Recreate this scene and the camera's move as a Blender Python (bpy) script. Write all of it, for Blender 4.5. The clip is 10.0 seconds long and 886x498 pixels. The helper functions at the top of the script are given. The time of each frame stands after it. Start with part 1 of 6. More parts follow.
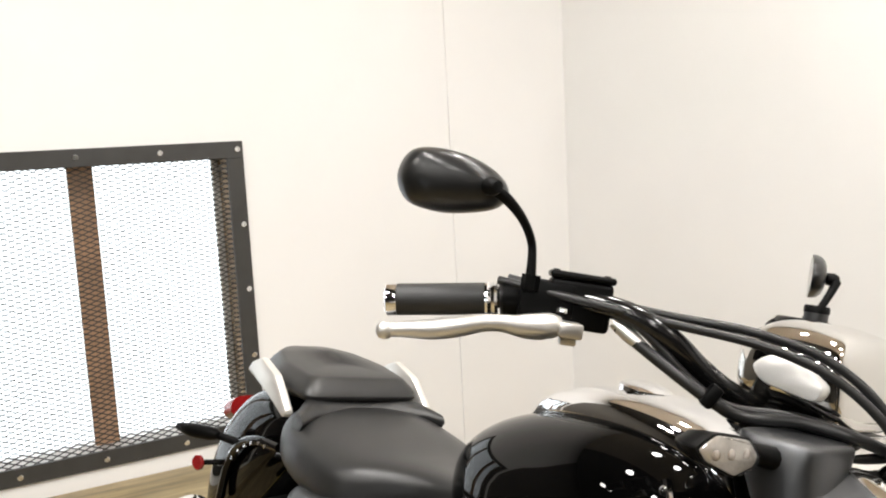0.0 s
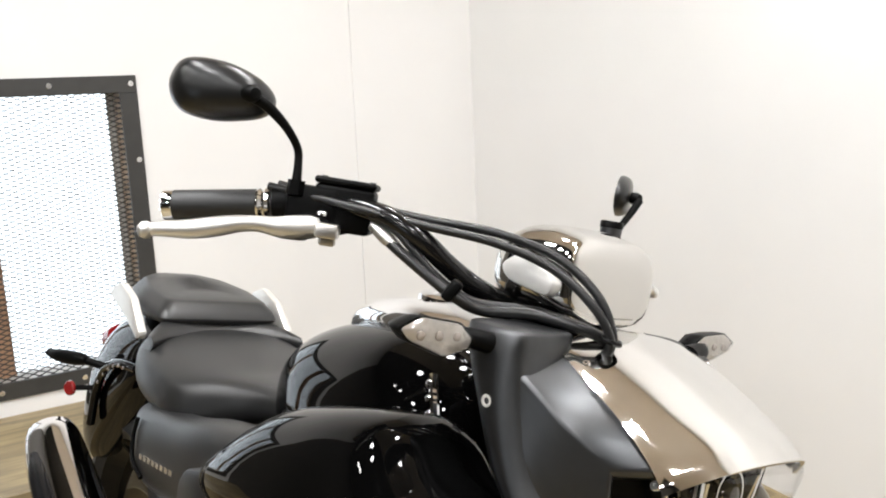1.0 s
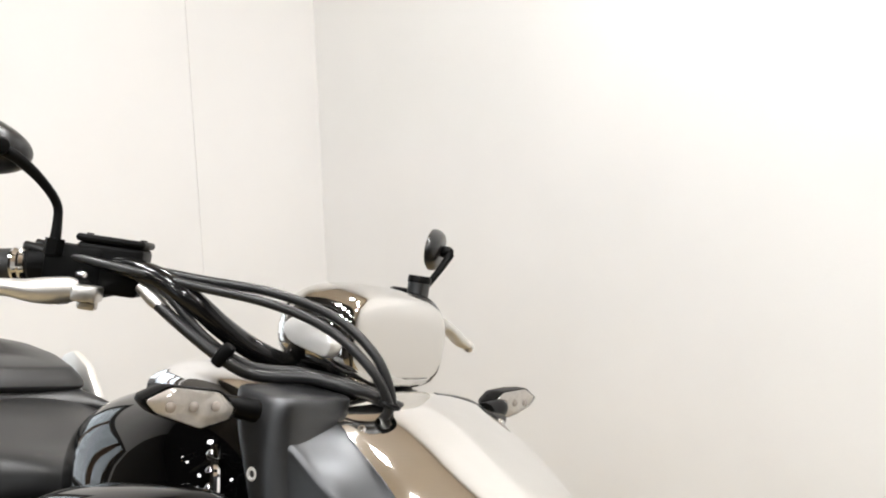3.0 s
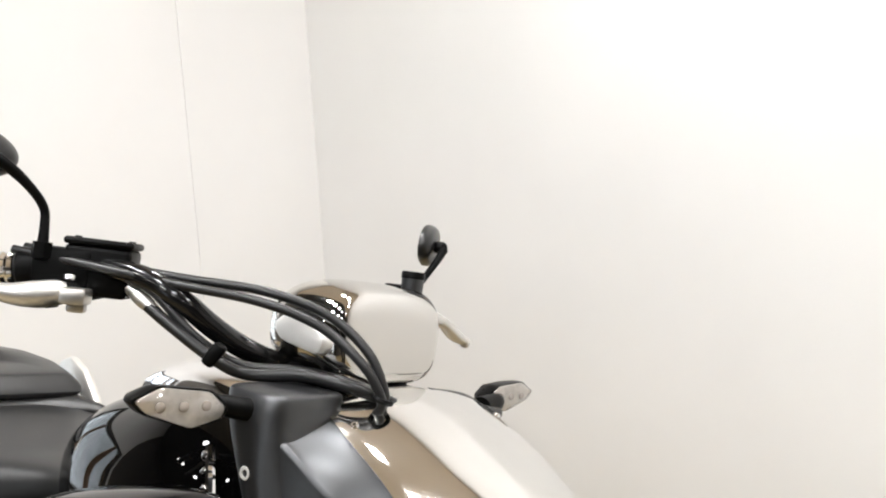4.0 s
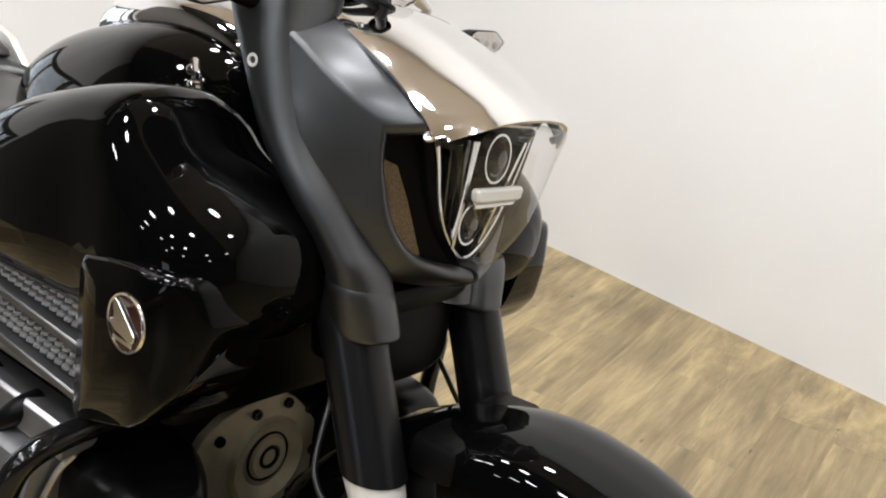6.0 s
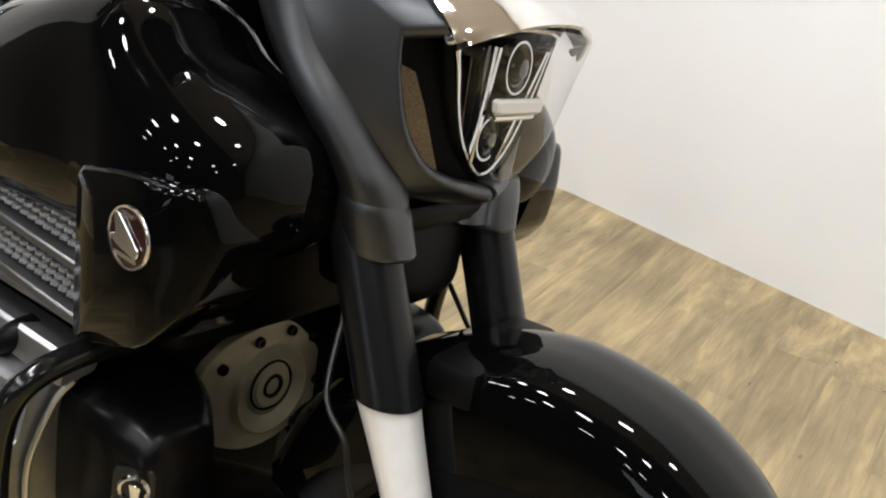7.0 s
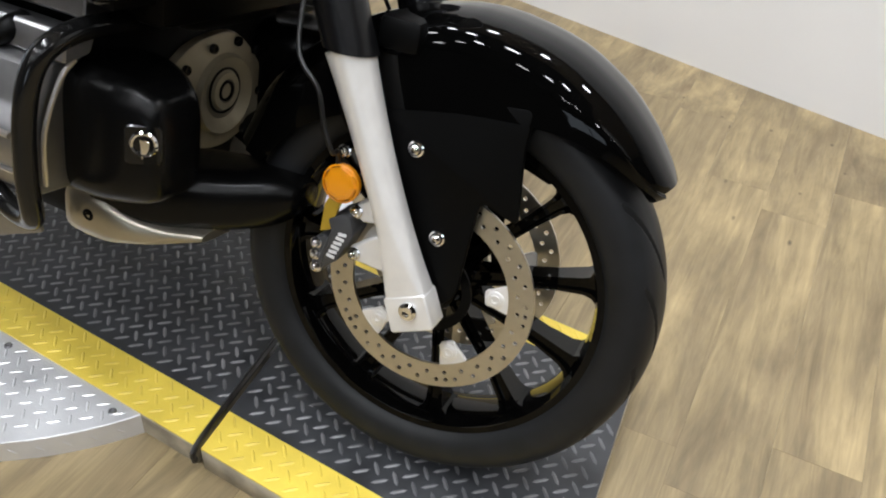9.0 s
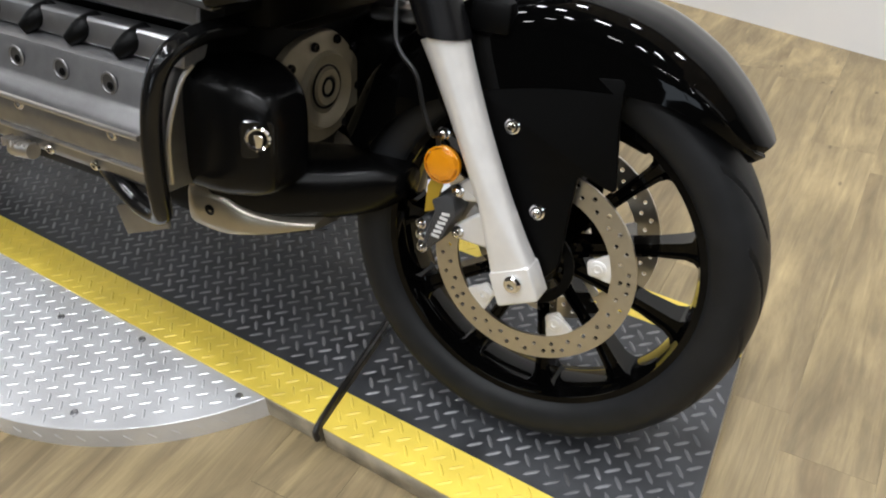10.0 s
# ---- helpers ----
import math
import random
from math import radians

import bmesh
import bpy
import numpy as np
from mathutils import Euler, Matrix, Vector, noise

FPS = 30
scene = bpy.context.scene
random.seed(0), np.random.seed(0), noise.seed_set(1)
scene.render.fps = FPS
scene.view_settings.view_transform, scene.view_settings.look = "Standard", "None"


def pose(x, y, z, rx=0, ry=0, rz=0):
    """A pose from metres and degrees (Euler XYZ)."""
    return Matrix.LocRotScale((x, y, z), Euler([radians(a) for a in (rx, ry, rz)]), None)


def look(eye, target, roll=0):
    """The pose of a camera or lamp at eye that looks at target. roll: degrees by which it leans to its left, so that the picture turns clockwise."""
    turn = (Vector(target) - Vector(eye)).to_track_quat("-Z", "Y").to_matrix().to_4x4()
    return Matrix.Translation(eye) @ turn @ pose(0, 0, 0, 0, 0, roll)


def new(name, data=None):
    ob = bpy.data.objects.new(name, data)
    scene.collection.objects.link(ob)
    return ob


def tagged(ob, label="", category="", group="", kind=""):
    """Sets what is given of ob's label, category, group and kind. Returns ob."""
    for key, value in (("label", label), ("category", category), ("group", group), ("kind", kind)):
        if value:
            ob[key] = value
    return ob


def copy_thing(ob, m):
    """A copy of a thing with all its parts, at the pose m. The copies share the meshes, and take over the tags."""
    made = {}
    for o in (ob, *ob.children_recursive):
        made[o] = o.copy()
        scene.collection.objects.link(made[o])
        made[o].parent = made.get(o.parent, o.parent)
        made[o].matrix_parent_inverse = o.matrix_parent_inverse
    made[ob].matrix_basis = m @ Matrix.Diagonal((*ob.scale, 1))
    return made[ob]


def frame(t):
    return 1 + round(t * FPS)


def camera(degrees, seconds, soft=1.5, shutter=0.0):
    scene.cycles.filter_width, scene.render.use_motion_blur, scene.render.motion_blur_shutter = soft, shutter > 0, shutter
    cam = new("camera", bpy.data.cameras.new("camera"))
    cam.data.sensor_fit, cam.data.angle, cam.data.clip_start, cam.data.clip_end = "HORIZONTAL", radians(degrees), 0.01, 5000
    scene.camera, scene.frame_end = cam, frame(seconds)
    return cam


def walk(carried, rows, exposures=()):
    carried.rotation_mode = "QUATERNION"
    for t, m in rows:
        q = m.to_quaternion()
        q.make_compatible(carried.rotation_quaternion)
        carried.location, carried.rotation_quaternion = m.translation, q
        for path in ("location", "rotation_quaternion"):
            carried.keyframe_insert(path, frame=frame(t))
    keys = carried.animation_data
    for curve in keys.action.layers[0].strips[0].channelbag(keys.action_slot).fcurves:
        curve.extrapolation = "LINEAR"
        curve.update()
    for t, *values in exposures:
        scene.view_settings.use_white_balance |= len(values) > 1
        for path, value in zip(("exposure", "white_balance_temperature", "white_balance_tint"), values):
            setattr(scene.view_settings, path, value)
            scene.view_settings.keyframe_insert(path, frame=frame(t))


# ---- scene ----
cam = camera(54.5, 10.0, soft=2.0)
PATH = [
    (0, (0.257, 0.108, 1.437), (-1.485, 1.055, 1.178), -3.0),
    (0.2, (0.319, 0.122, 1.449), (-1.405, 1.084, 1.206), -1.1),
    (0.5, (0.385, 0.174, 1.426), (-1.334, 1.147, 1.113), -0.8),
    (1, (0.419, 0.259, 1.385), (-1.253, 1.289, 1.005), -2.4),
    (1.2, (0.421, 0.286, 1.363), (-1.182, 1.316, 0.954), -2.9),
    (1.5, (0.419, 0.315, 1.358), (-1.196, 1.422, 0.951), -3.4),
    (2, (0.435, 0.345, 1.357), (-1.126, 1.546, 1.01), -1.9),
    (2.5, (0.441, 0.362, 1.375), (-1.062, 1.646, 1.072), -1.9),
    (2.7, (0.443, 0.362, 1.384), (-1.064, 1.645, 1.1), -1.5),
    (3.8, (0.458, 0.377, 1.382), (-1.057, 1.658, 1.129), -3.1),
    (4, (0.451, 0.376, 1.377), (-1.058, 1.658, 1.098), -3.2),
    (4.5, (0.441, 0.362, 1.345), (-1.071, 1.599, 0.912), -2.3),
    (5, (0.434, 0.348, 1.299), (-1.023, 1.571, 0.681), -0.6),
    (5.5, (0.422, 0.317, 1.263), (-0.95, 1.579, 0.537), 1.1),
    (6, (0.421, 0.256, 1.241), (-0.82, 1.591, 0.418), 1.4),
    (6.2, (0.424, 0.228, 1.226), (-0.772, 1.576, 0.357), 3.1),
    (7.3, (0.366, 0.261, 1.195), (-0.781, 1.588, 0.233), 1.3),
    (7.5, (0.405, 0.194, 1.209), (-0.669, 1.587, 0.256), -0.0),
    (7.8, (0.449, 0.088, 1.204), (-0.529, 1.513, 0.233), -0.3),
    (8, (0.468, 0.029, 1.202), (-0.443, 1.478, 0.168), 2.7),
    (8.5, (0.477, -0.023, 1.163), (-0.346, 1.368, -0.015), 4.1),
    (9, (0.491, -0.053, 1.138), (-0.291, 1.303, -0.107), 4.1),
    (9.3, (0.502, -0.071, 1.128), (-0.279, 1.257, -0.137), 4.1),
    (9.5, (0.51, -0.083, 1.126), (-0.29, 1.254, -0.128), 3.6),
    (9.8, (0.515, -0.093, 1.134), (-0.360, 1.201, -0.083), -0.0),
    (10, (0.514, -0.1, 1.14), (-0.454, 1.127, -0.109), -4.1),
]
EXPOSURES = [(0.0, -0.44, 6650, 10), (1.0, -0.41, 6350, 10), (2.5, -0.47, 6400, 10), (4.0, -0.45, 6350, 10), (5.5, -0.45, 6250, 10), (7.5, -0.46, 6200, 10), (8.0, -0.54, 6120, 10), (8.5, -0.60, 6050, 10), (9.0, -0.64, 6050, 10), (10.0, -0.66, 6080, 10)]
walk(cam, [(t, look(eye, target, roll)) for t, eye, target, roll in PATH], EXPOSURES)

# ---- light ----
world = bpy.data.worlds.new("world")
scene.world = world
world.use_nodes = True
wn = world.node_tree.nodes
wbg = wn["Background"]
sky = wn.new("ShaderNodeTexSky")
sky.sky_type = "NISHITA"
sky.sun_disc = False
sky.sun_elevation, sky.sun_rotation = radians(35), radians(60)
world.node_tree.links.new(sky.outputs[0], wbg.inputs[0])
wbg.inputs[1].default_value = 0.15


def area_lamp(name, m, watts, size, colour=(1, 1, 1), shape="DISK", size_y=0.0):
    data = bpy.data.lights.new(name, "AREA")
    data.energy, data.color, data.shape, data.size = watts, colour, shape, size
    if size_y:
        data.size_y = size_y
    ob = new(name, data)
    ob.matrix_world = m
    return ob


# ---- materials ----
def material(name, colour, rough=0.5, metal=0.0, coat=0.0, vary=0.0, scale=8.0, bump=0.0, bump_scale=200.0, spec=0.5, rough_vary=0.0):
    """A principled surface with colour mottling at one scale and a fine relief at another."""
    mat = bpy.data.materials.new(name)
    mat.use_nodes = True
    n, l = mat.node_tree.nodes, mat.node_tree.links
    b = n["Principled BSDF"]
    b.inputs["Base Color"].default_value = (*colour, 1)
    b.inputs["Roughness"].default_value, b.inputs["Metallic"].default_value = rough, metal
    b.inputs["Specular IOR Level"].default_value = spec
    b.inputs["Coat Weight"].default_value, b.inputs["Coat Roughness"].default_value = coat, 0.02
    tc = n.new("ShaderNodeTexCoord")
    if vary or rough_vary:
        t = n.new("ShaderNodeTexNoise")
        t.inputs["Scale"].default_value, t.inputs["Detail"].default_value = scale, 6
        l.new(tc.outputs["Object"], t.inputs["Vector"])
        if vary:
            r = n.new("ShaderNodeMapRange")
            r.inputs["From Min"].default_value, r.inputs["From Max"].default_value = 0.25, 0.75
            r.inputs["To Min"].default_value, r.inputs["To Max"].default_value = 1 - vary, 1 + vary
            l.new(t.outputs["Fac"], r.inputs["Value"])
            m = n.new("ShaderNodeVectorMath")
            m.operation = "SCALE"
            m.inputs[0].default_value = colour
            l.new(r.outputs[0], m.inputs["Scale"])
            l.new(m.outputs[0], b.inputs["Base Color"])
        if rough_vary:
            r2 = n.new("ShaderNodeMapRange")
            r2.inputs["From Min"].default_value, r2.inputs["From Max"].default_value = 0.3, 0.7
            r2.inputs["To Min"].default_value, r2.inputs["To Max"].default_value = max(rough - rough_vary, 0.02), rough + rough_vary
            l.new(t.outputs["Fac"], r2.inputs["Value"])
            l.new(r2.outputs[0], b.inputs["Roughness"])
    if bump:
        t2 = n.new("ShaderNodeTexNoise")
        t2.inputs["Scale"].default_value, t2.inputs["Detail"].default_value = bump_scale, 3
        l.new(tc.outputs["Object"], t2.inputs["Vector"])
        bp = n.new("ShaderNodeBump")
        bp.inputs["Strength"].default_value, bp.inputs["Distance"].default_value = bump, 0.001
        l.new(t2.outputs["Fac"], bp.inputs["Height"])
        l.new(bp.outputs[0], b.inputs["Normal"])
    return mat


WALL = material("wall_paint", (0.79, 0.782, 0.772), 0.55, vary=0.03, scale=1.5, bump=0.15, bump_scale=120)
CEIL = material("ceiling_paint", (0.70, 0.61, 0.50), 0.8, vary=0.04, scale=2)
BLACK = material("gloss_black_paint", (0.0012, 0.0012, 0.0012), 0.03, coat=0.0, spec=0.16)
SATIN = material("satin_graphite_plastic", (0.090, 0.092, 0.096), 0.36, metal=0.97, vary=0.06, scale=30, bump=0.05, bump_scale=900)
MATTE = material("matte_black_plastic", (0.002, 0.002, 0.002), 0.40, bump=0.1, bump_scale=700, spec=0.08)
CHROME = material("chrome", (0.86, 0.86, 0.87), 0.05, metal=1.0)
ALU = material("brushed_aluminium", (0.62, 0.60, 0.57), 0.34, metal=1.0, vary=0.05, scale=60, rough_vary=0.06)
CASTING = material("cast_aluminium", (0.33, 0.33, 0.335), 0.42, metal=1.0, vary=0.1, scale=40, bump=0.2, bump_scale=400)
# darker casting: paints shade into the bolt recesses; own tone of the louvres
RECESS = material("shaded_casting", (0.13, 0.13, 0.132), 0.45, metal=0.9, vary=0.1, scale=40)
RUBBER = material("tyre_rubber", (0.012, 0.0125, 0.0135), 0.47, vary=0.2, scale=25, bump=0.1, bump_scale=500, spec=0.22)
LEATHER = material("black_vinyl", (0.017, 0.017, 0.017), 0.36, vary=0.06, scale=20, bump=0.25, bump_scale=600)
PLATE = material("dark_plate", (0.039, 0.041, 0.045), 0.46, vary=0.4, scale=14, rough_vary=0.10, bump=0.3, bump_scale=180, spec=0.4)
PLATEBAR = material("worn_plate_bars", (0.17, 0.173, 0.18), 0.42, metal=0.3, vary=0.65, scale=12)
YELLOW = material("yellow_paint", (0.80, 0.61, 0.085), 0.42, vary=0.10, scale=18, bump=0.2, bump_scale=150)
PLATE_ALU = material("bare_tread_plate", (0.72, 0.725, 0.74), 0.42, metal=0.5, vary=0.12, scale=9, rough_vary=0.06, bump=0.3, bump_scale=260)


def plank_material(name, island):
    """Printed oak: a tone for each plank, long grain, knots and worn patches."""
    mat = bpy.data.materials.new(name)
    mat.use_nodes = True
    n, l = mat.node_tree.nodes, mat.node_tree.links
    b = n["Principled BSDF"]
    tc = n.new("ShaderNodeTexCoord")
    rnd_ = n.new("ShaderNodeNewGeometry") if island else n.new("ShaderNodeObjectInfo")
    r_out = rnd_.outputs["Random Per Island"] if island else rnd_.outputs["Random"]
    add = n.new("ShaderNodeVectorMath")
    add.operation = "ADD"
    l.new(tc.outputs["Object"], add.inputs[0])
    sc = n.new("ShaderNodeVectorMath")
    sc.operation = "SCALE"
    sc.inputs[0].default_value = (13.0, 29.0, 7.0)
    l.new(r_out, sc.inputs["Scale"])
    l.new(sc.outputs[0], add.inputs[1])
    mp = n.new("ShaderNodeMapping")
    mp.inputs["Scale"].default_value = (34.0, 2.4, 1.0)
    l.new(add.outputs[0], mp.inputs["Vector"])
    grain = n.new("ShaderNodeTexNoise")
    grain.inputs["Scale"].default_value, grain.inputs["Detail"].default_value, grain.inputs["Distortion"].default_value = 1.6, 8, 0.8
    l.new(mp.outputs[0], grain.inputs["Vector"])
    mp2 = n.new("ShaderNodeMapping")
    mp2.inputs["Scale"].default_value = (6.0, 0.85, 1.0)
    l.new(add.outputs[0], mp2.inputs["Vector"])
    broad = n.new("ShaderNodeTexNoise")
    broad.inputs["Scale"].default_value, broad.inputs["Detail"].default_value, broad.inputs["Distortion"].default_value = 1.6, 11, 0.6
    broad.inputs["Roughness"].default_value, grain.inputs["Roughness"].default_value = 0.66, 0.65
    l.new(mp2.outputs[0], broad.inputs["Vector"])
    ramp = n.new("ShaderNodeValToRGB")
    e = ramp.color_ramp.elements
    e[0].position, e[0].color = 0.34, (0.178, 0.132, 0.070, 1)
    e[1].position, e[1].color = 0.64, (0.385, 0.297, 0.155, 1)
    mid = e.new(0.47)
    mid.color = (0.248, 0.192, 0.104, 1)
    worn = e.new(0.50)
    worn.color = (0.270, 0.208, 0.110, 1)
    l.new(broad.outputs["Fac"], ramp.inputs[0])
    gr = n.new("ShaderNodeMapRange")
    gr.inputs["From Min"].default_value, gr.inputs["From Max"].default_value = 0.3, 0.7
    gr.inputs["To Min"].default_value, gr.inputs["To Max"].default_value = 0.74, 1.19
    l.new(grain.outputs["Fac"], gr.inputs["Value"])
    tone = n.new("ShaderNodeMapRange")
    tone.inputs["To Min"].default_value, tone.inputs["To Max"].default_value = 0.965, 1.035
    l.new(r_out, tone.inputs["Value"])
    mul = n.new("ShaderNodeMath")
    mul.operation = "MULTIPLY"
    l.new(gr.outputs[0], mul.inputs[0])
    l.new(tone.outputs[0], mul.inputs[1])
    vor = n.new("ShaderNodeTexVoronoi")
    vor.inputs["Scale"].default_value = 1.0
    mp3 = n.new("ShaderNodeMapping")
    mp3.inputs["Scale"].default_value = (12.0, 5.0, 1.0)
    l.new(add.outputs[0], mp3.inputs["Vector"])
    l.new(mp3.outputs[0], vor.inputs["Vector"])
    knot = n.new("ShaderNodeMapRange")
    knot.inputs["From Min"].default_value, knot.inputs["From Max"].default_value = 0.025, 0.075
    knot.inputs["To Min"].default_value, knot.inputs["To Max"].default_value = 0.32, 1.0
    l.new(vor.outputs["Distance"], knot.inputs["Value"])
    mul2 = n.new("ShaderNodeMath")
    mul2.operation = "MULTIPLY"
    l.new(mul.outputs[0], mul2.inputs[0])
    l.new(knot.outputs[0], mul2.inputs[1])
    stain = n.new("ShaderNodeTexNoise")
    stain.inputs["Scale"].default_value, stain.inputs["Detail"].default_value = 5.0, 5
    l.new(add.outputs[0], stain.inputs["Vector"])
    worn_ = n.new("ShaderNodeMapRange")
    worn_.inputs["From Min"].default_value, worn_.inputs["From Max"].default_value = 0.3, 0.62
    worn_.inputs["To Min"].default_value, worn_.inputs["To Max"].default_value = 0.84, 1.08
    l.new(stain.outputs["Fac"], worn_.inputs["Value"])
    mul3 = n.new("ShaderNodeMath")
    mul3.operation = "MULTIPLY"
    l.new(mul2.outputs[0], mul3.inputs[0])
    l.new(worn_.outputs[0], mul3.inputs[1])
    fin_ = n.new("ShaderNodeVectorMath")
    fin_.operation = "SCALE"
    l.new(ramp.outputs[0], fin_.inputs[0])
    l.new(mul3.outputs[0], fin_.inputs["Scale"])
    l.new(fin_.outputs[0], b.inputs["Base Color"])
    b.inputs["Roughness"].default_value = 0.42
    bp_ = n.new("ShaderNodeBump")
    bp_.inputs["Strength"].default_value, bp_.inputs["Distance"].default_value = 0.25, 0.0006
    l.new(grain.outputs["Fac"], bp_.inputs["Height"])
    l.new(bp_.outputs[0], b.inputs["Normal"])
    return mat


FLOOR = plank_material("oak_plank", False)
FLOORFAR = plank_material("oak_plank_far", True)


def glow(name, colour, strength):
    mat = bpy.data.materials.new(name)
    mat.use_nodes = True
    n = mat.node_tree.nodes
    n.remove(n["Principled BSDF"])
    e = n.new("ShaderNodeEmission")
    e.inputs[0].default_value, e.inputs[1].default_value = (*colour, 1), strength
    mat.node_tree.links.new(e.outputs[0], n["Material Output"].inputs[0])
    return mat


def glass(name, colour=(1, 1, 1), rough=0.0, ior=1.45):
    mat = bpy.data.materials.new(name)
    mat.use_nodes = True
    b = mat.node_tree.nodes["Principled BSDF"]
    b.inputs["Base Color"].default_value = (*colour, 1)
    b.inputs["Transmission Weight"].default_value, b.inputs["Roughness"].default_value, b.inputs["IOR"].default_value = 1.0, rough, ior
    return mat


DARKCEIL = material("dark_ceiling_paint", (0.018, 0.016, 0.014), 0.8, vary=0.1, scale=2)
# dimness of the unseen far walls put into their colour, against bounce and reflections
WALLFAR = material("far_wall_dimmed", (0.08, 0.073, 0.064), 0.7, vary=0.05, scale=1)
SUBFLOOR = material("floor_bed", (0.05, 0.035, 0.02), 0.8, vary=0.1)
ROTOR = material("brake_steel", (0.60, 0.57, 0.50), 0.30, metal=1.0, vary=0.05, scale=80)
FORKALU = material("satin_silver_fork", (0.86, 0.845, 0.82), 0.36, metal=0.45, vary=0.04, scale=40)
SATIN2 = material("dark_satin", (0.005, 0.005, 0.0055), 0.27, vary=0.06, scale=30, bump=0.05, bump_scale=900, spec=0.28)
SATINBLK = material("satin_black", (0.0025, 0.0025, 0.0025), 0.27, bump=0.03, bump_scale=800, spec=0.16)
BELLY = material("dark_polished", (0.40, 0.37, 0.30), 0.30, metal=0.9, vary=0.1, scale=15)
CALIPER = material("caliper_grey", (0.045, 0.046, 0.048), 0.4, bump=0.1, bump_scale=500)
MARK = material("white_print", (0.7, 0.7, 0.7), 0.5)
AMBER = material("amber_plastic", (0.72, 0.27, 0.004), 0.15, coat=0.6)
YELLOWMETAL = material("yellow_zinc", (0.6, 0.42, 0.05), 0.35, metal=0.7)
STUD = material("grey_stud", (0.27, 0.27, 0.277), 0.35, metal=0.7, vary=0.1, scale=60)
PODCHROME = material("pod_chrome", (0.68, 0.665, 0.64), 0.06, metal=1.0)
GRILLE = material("bronze_mesh", (0.14, 0.10, 0.055), 0.5, metal=0.6, vary=0.5, scale=500, bump=0.6, bump_scale=900)
WHITEBAR = material("white_plastic", (0.75, 0.74, 0.70), 0.2)
SMOKED = material("smoked_chrome", (0.16, 0.155, 0.15), 0.12, metal=1.0)
GLOSSLENS = material("dark_glass", (0.006, 0.006, 0.007), 0.03, coat=0.5)


def clear_plastic(name, gloss):
    """A thin clear shell: seen through, with a sheen on top."""
    mat = bpy.data.materials.new(name)
    mat.use_nodes = True
    n, l = mat.node_tree.nodes, mat.node_tree.links
    n.remove(n["Principled BSDF"])
    f, t, g, m, r = n.new("ShaderNodeLayerWeight"), n.new("ShaderNodeBsdfTransparent"), n.new("ShaderNodeBsdfGlossy"), n.new("ShaderNodeMixShader"), n.new("ShaderNodeMapRange")
    f.inputs["Blend"].default_value, g.inputs["Roughness"].default_value = 0.30, 0.02
    r.inputs["To Min"].default_value, r.inputs["To Max"].default_value = 0.03, gloss
    for a, b in ((f.outputs["Facing"], r.inputs["Value"]), (r.outputs[0], m.inputs[0]), (t.outputs[0], m.inputs[1]), (g.outputs[0], m.inputs[2]), (m.outputs[0], n["Material Output"].inputs[0])):
        l.new(a, b)
    return mat


GLASS = clear_plastic("clear_lens", 0.45)
SIGLENS = clear_plastic("signal_lens", 0.55)
SIGREFL = material("signal_reflector", (0.46, 0.43, 0.39), 0.32, metal=0.5, vary=0.15, scale=120)
PANE = glass("window_glass")
BULB = material("pale_bulb", (0.30, 0.26, 0.225), 0.25)
CHROME2 = material("dark_chrome", (0.72, 0.70, 0.67), 0.065, metal=1.0, coat=1.0, vary=0.02, scale=30)
GLOSSBAR = material("gloss_black_metal", (0.005, 0.005, 0.005), 0.14, spec=0.4)
GRIP = material("grip_rubber", (0.009, 0.009, 0.009), 0.5, bump=0.2, bump_scale=400)
LEVER = material("satin_lever", (0.66, 0.645, 0.62), 0.34, metal=0.85, vary=0.05, scale=50)
MIRRORBLK = material("mirror_black", (0.007, 0.007, 0.007), 0.30, spec=0.4)
CABLE = material("cable_rubber", (0.008, 0.008, 0.008), 0.32, spec=0.4)
BADGEDARK = material("dark_red_field", (0.016, 0.0015, 0.0015), 0.15, coat=0.5)
SILVERSHAPE = material("silver_shape", (0.75, 0.74, 0.73), 0.25, metal=1.0)
CASTING2 = material("dull_casting", (0.29, 0.25, 0.17), 0.5, metal=0.35, vary=0.12, scale=30, bump=0.2, bump_scale=400)
GRABALU = material("pale_cast_metal", (0.72, 0.70, 0.66), 0.35, metal=0.6, vary=0.03, scale=30)
REDREF = material("red_plastic", (0.26, 0.012, 0.012), 0.2, coat=0.5)
FRAME = material("black_steel", (0.035, 0.034, 0.032), 0.5, vary=0.15, scale=15, bump=0.2, bump_scale=200)
RAWWOOD = material("raw_timber", (0.28, 0.19, 0.10), 0.7, vary=0.45, scale=14, bump=0.3, bump_scale=90)
MULLION = material("brown_wood", (0.50, 0.30, 0.18), 0.6, vary=0.2, scale=10)
SILL = material("pale_sill", (0.52, 0.50, 0.47), 0.7, vary=0.2, scale=9)
DAYGLOW = glow("overcast_daylight", (0.88, 0.95, 1.0), 4.5)
WHITE = material("white_enamel", (0.8, 0.8, 0.8), 0.4)
EDGE = material("bare_steel_edge", (0.38, 0.34, 0.26), 0.5, metal=0.2, vary=0.5, scale=22)
RUSTROD = material("worn_black_rod", (0.010, 0.009, 0.008), 0.38, vary=0.9, scale=45, bump=0.4, bump_scale=200)
LAMPGLOW = glow("lamp_glow", (1.0, 0.97, 0.92), 130.0)
LAMP_W = 34.0


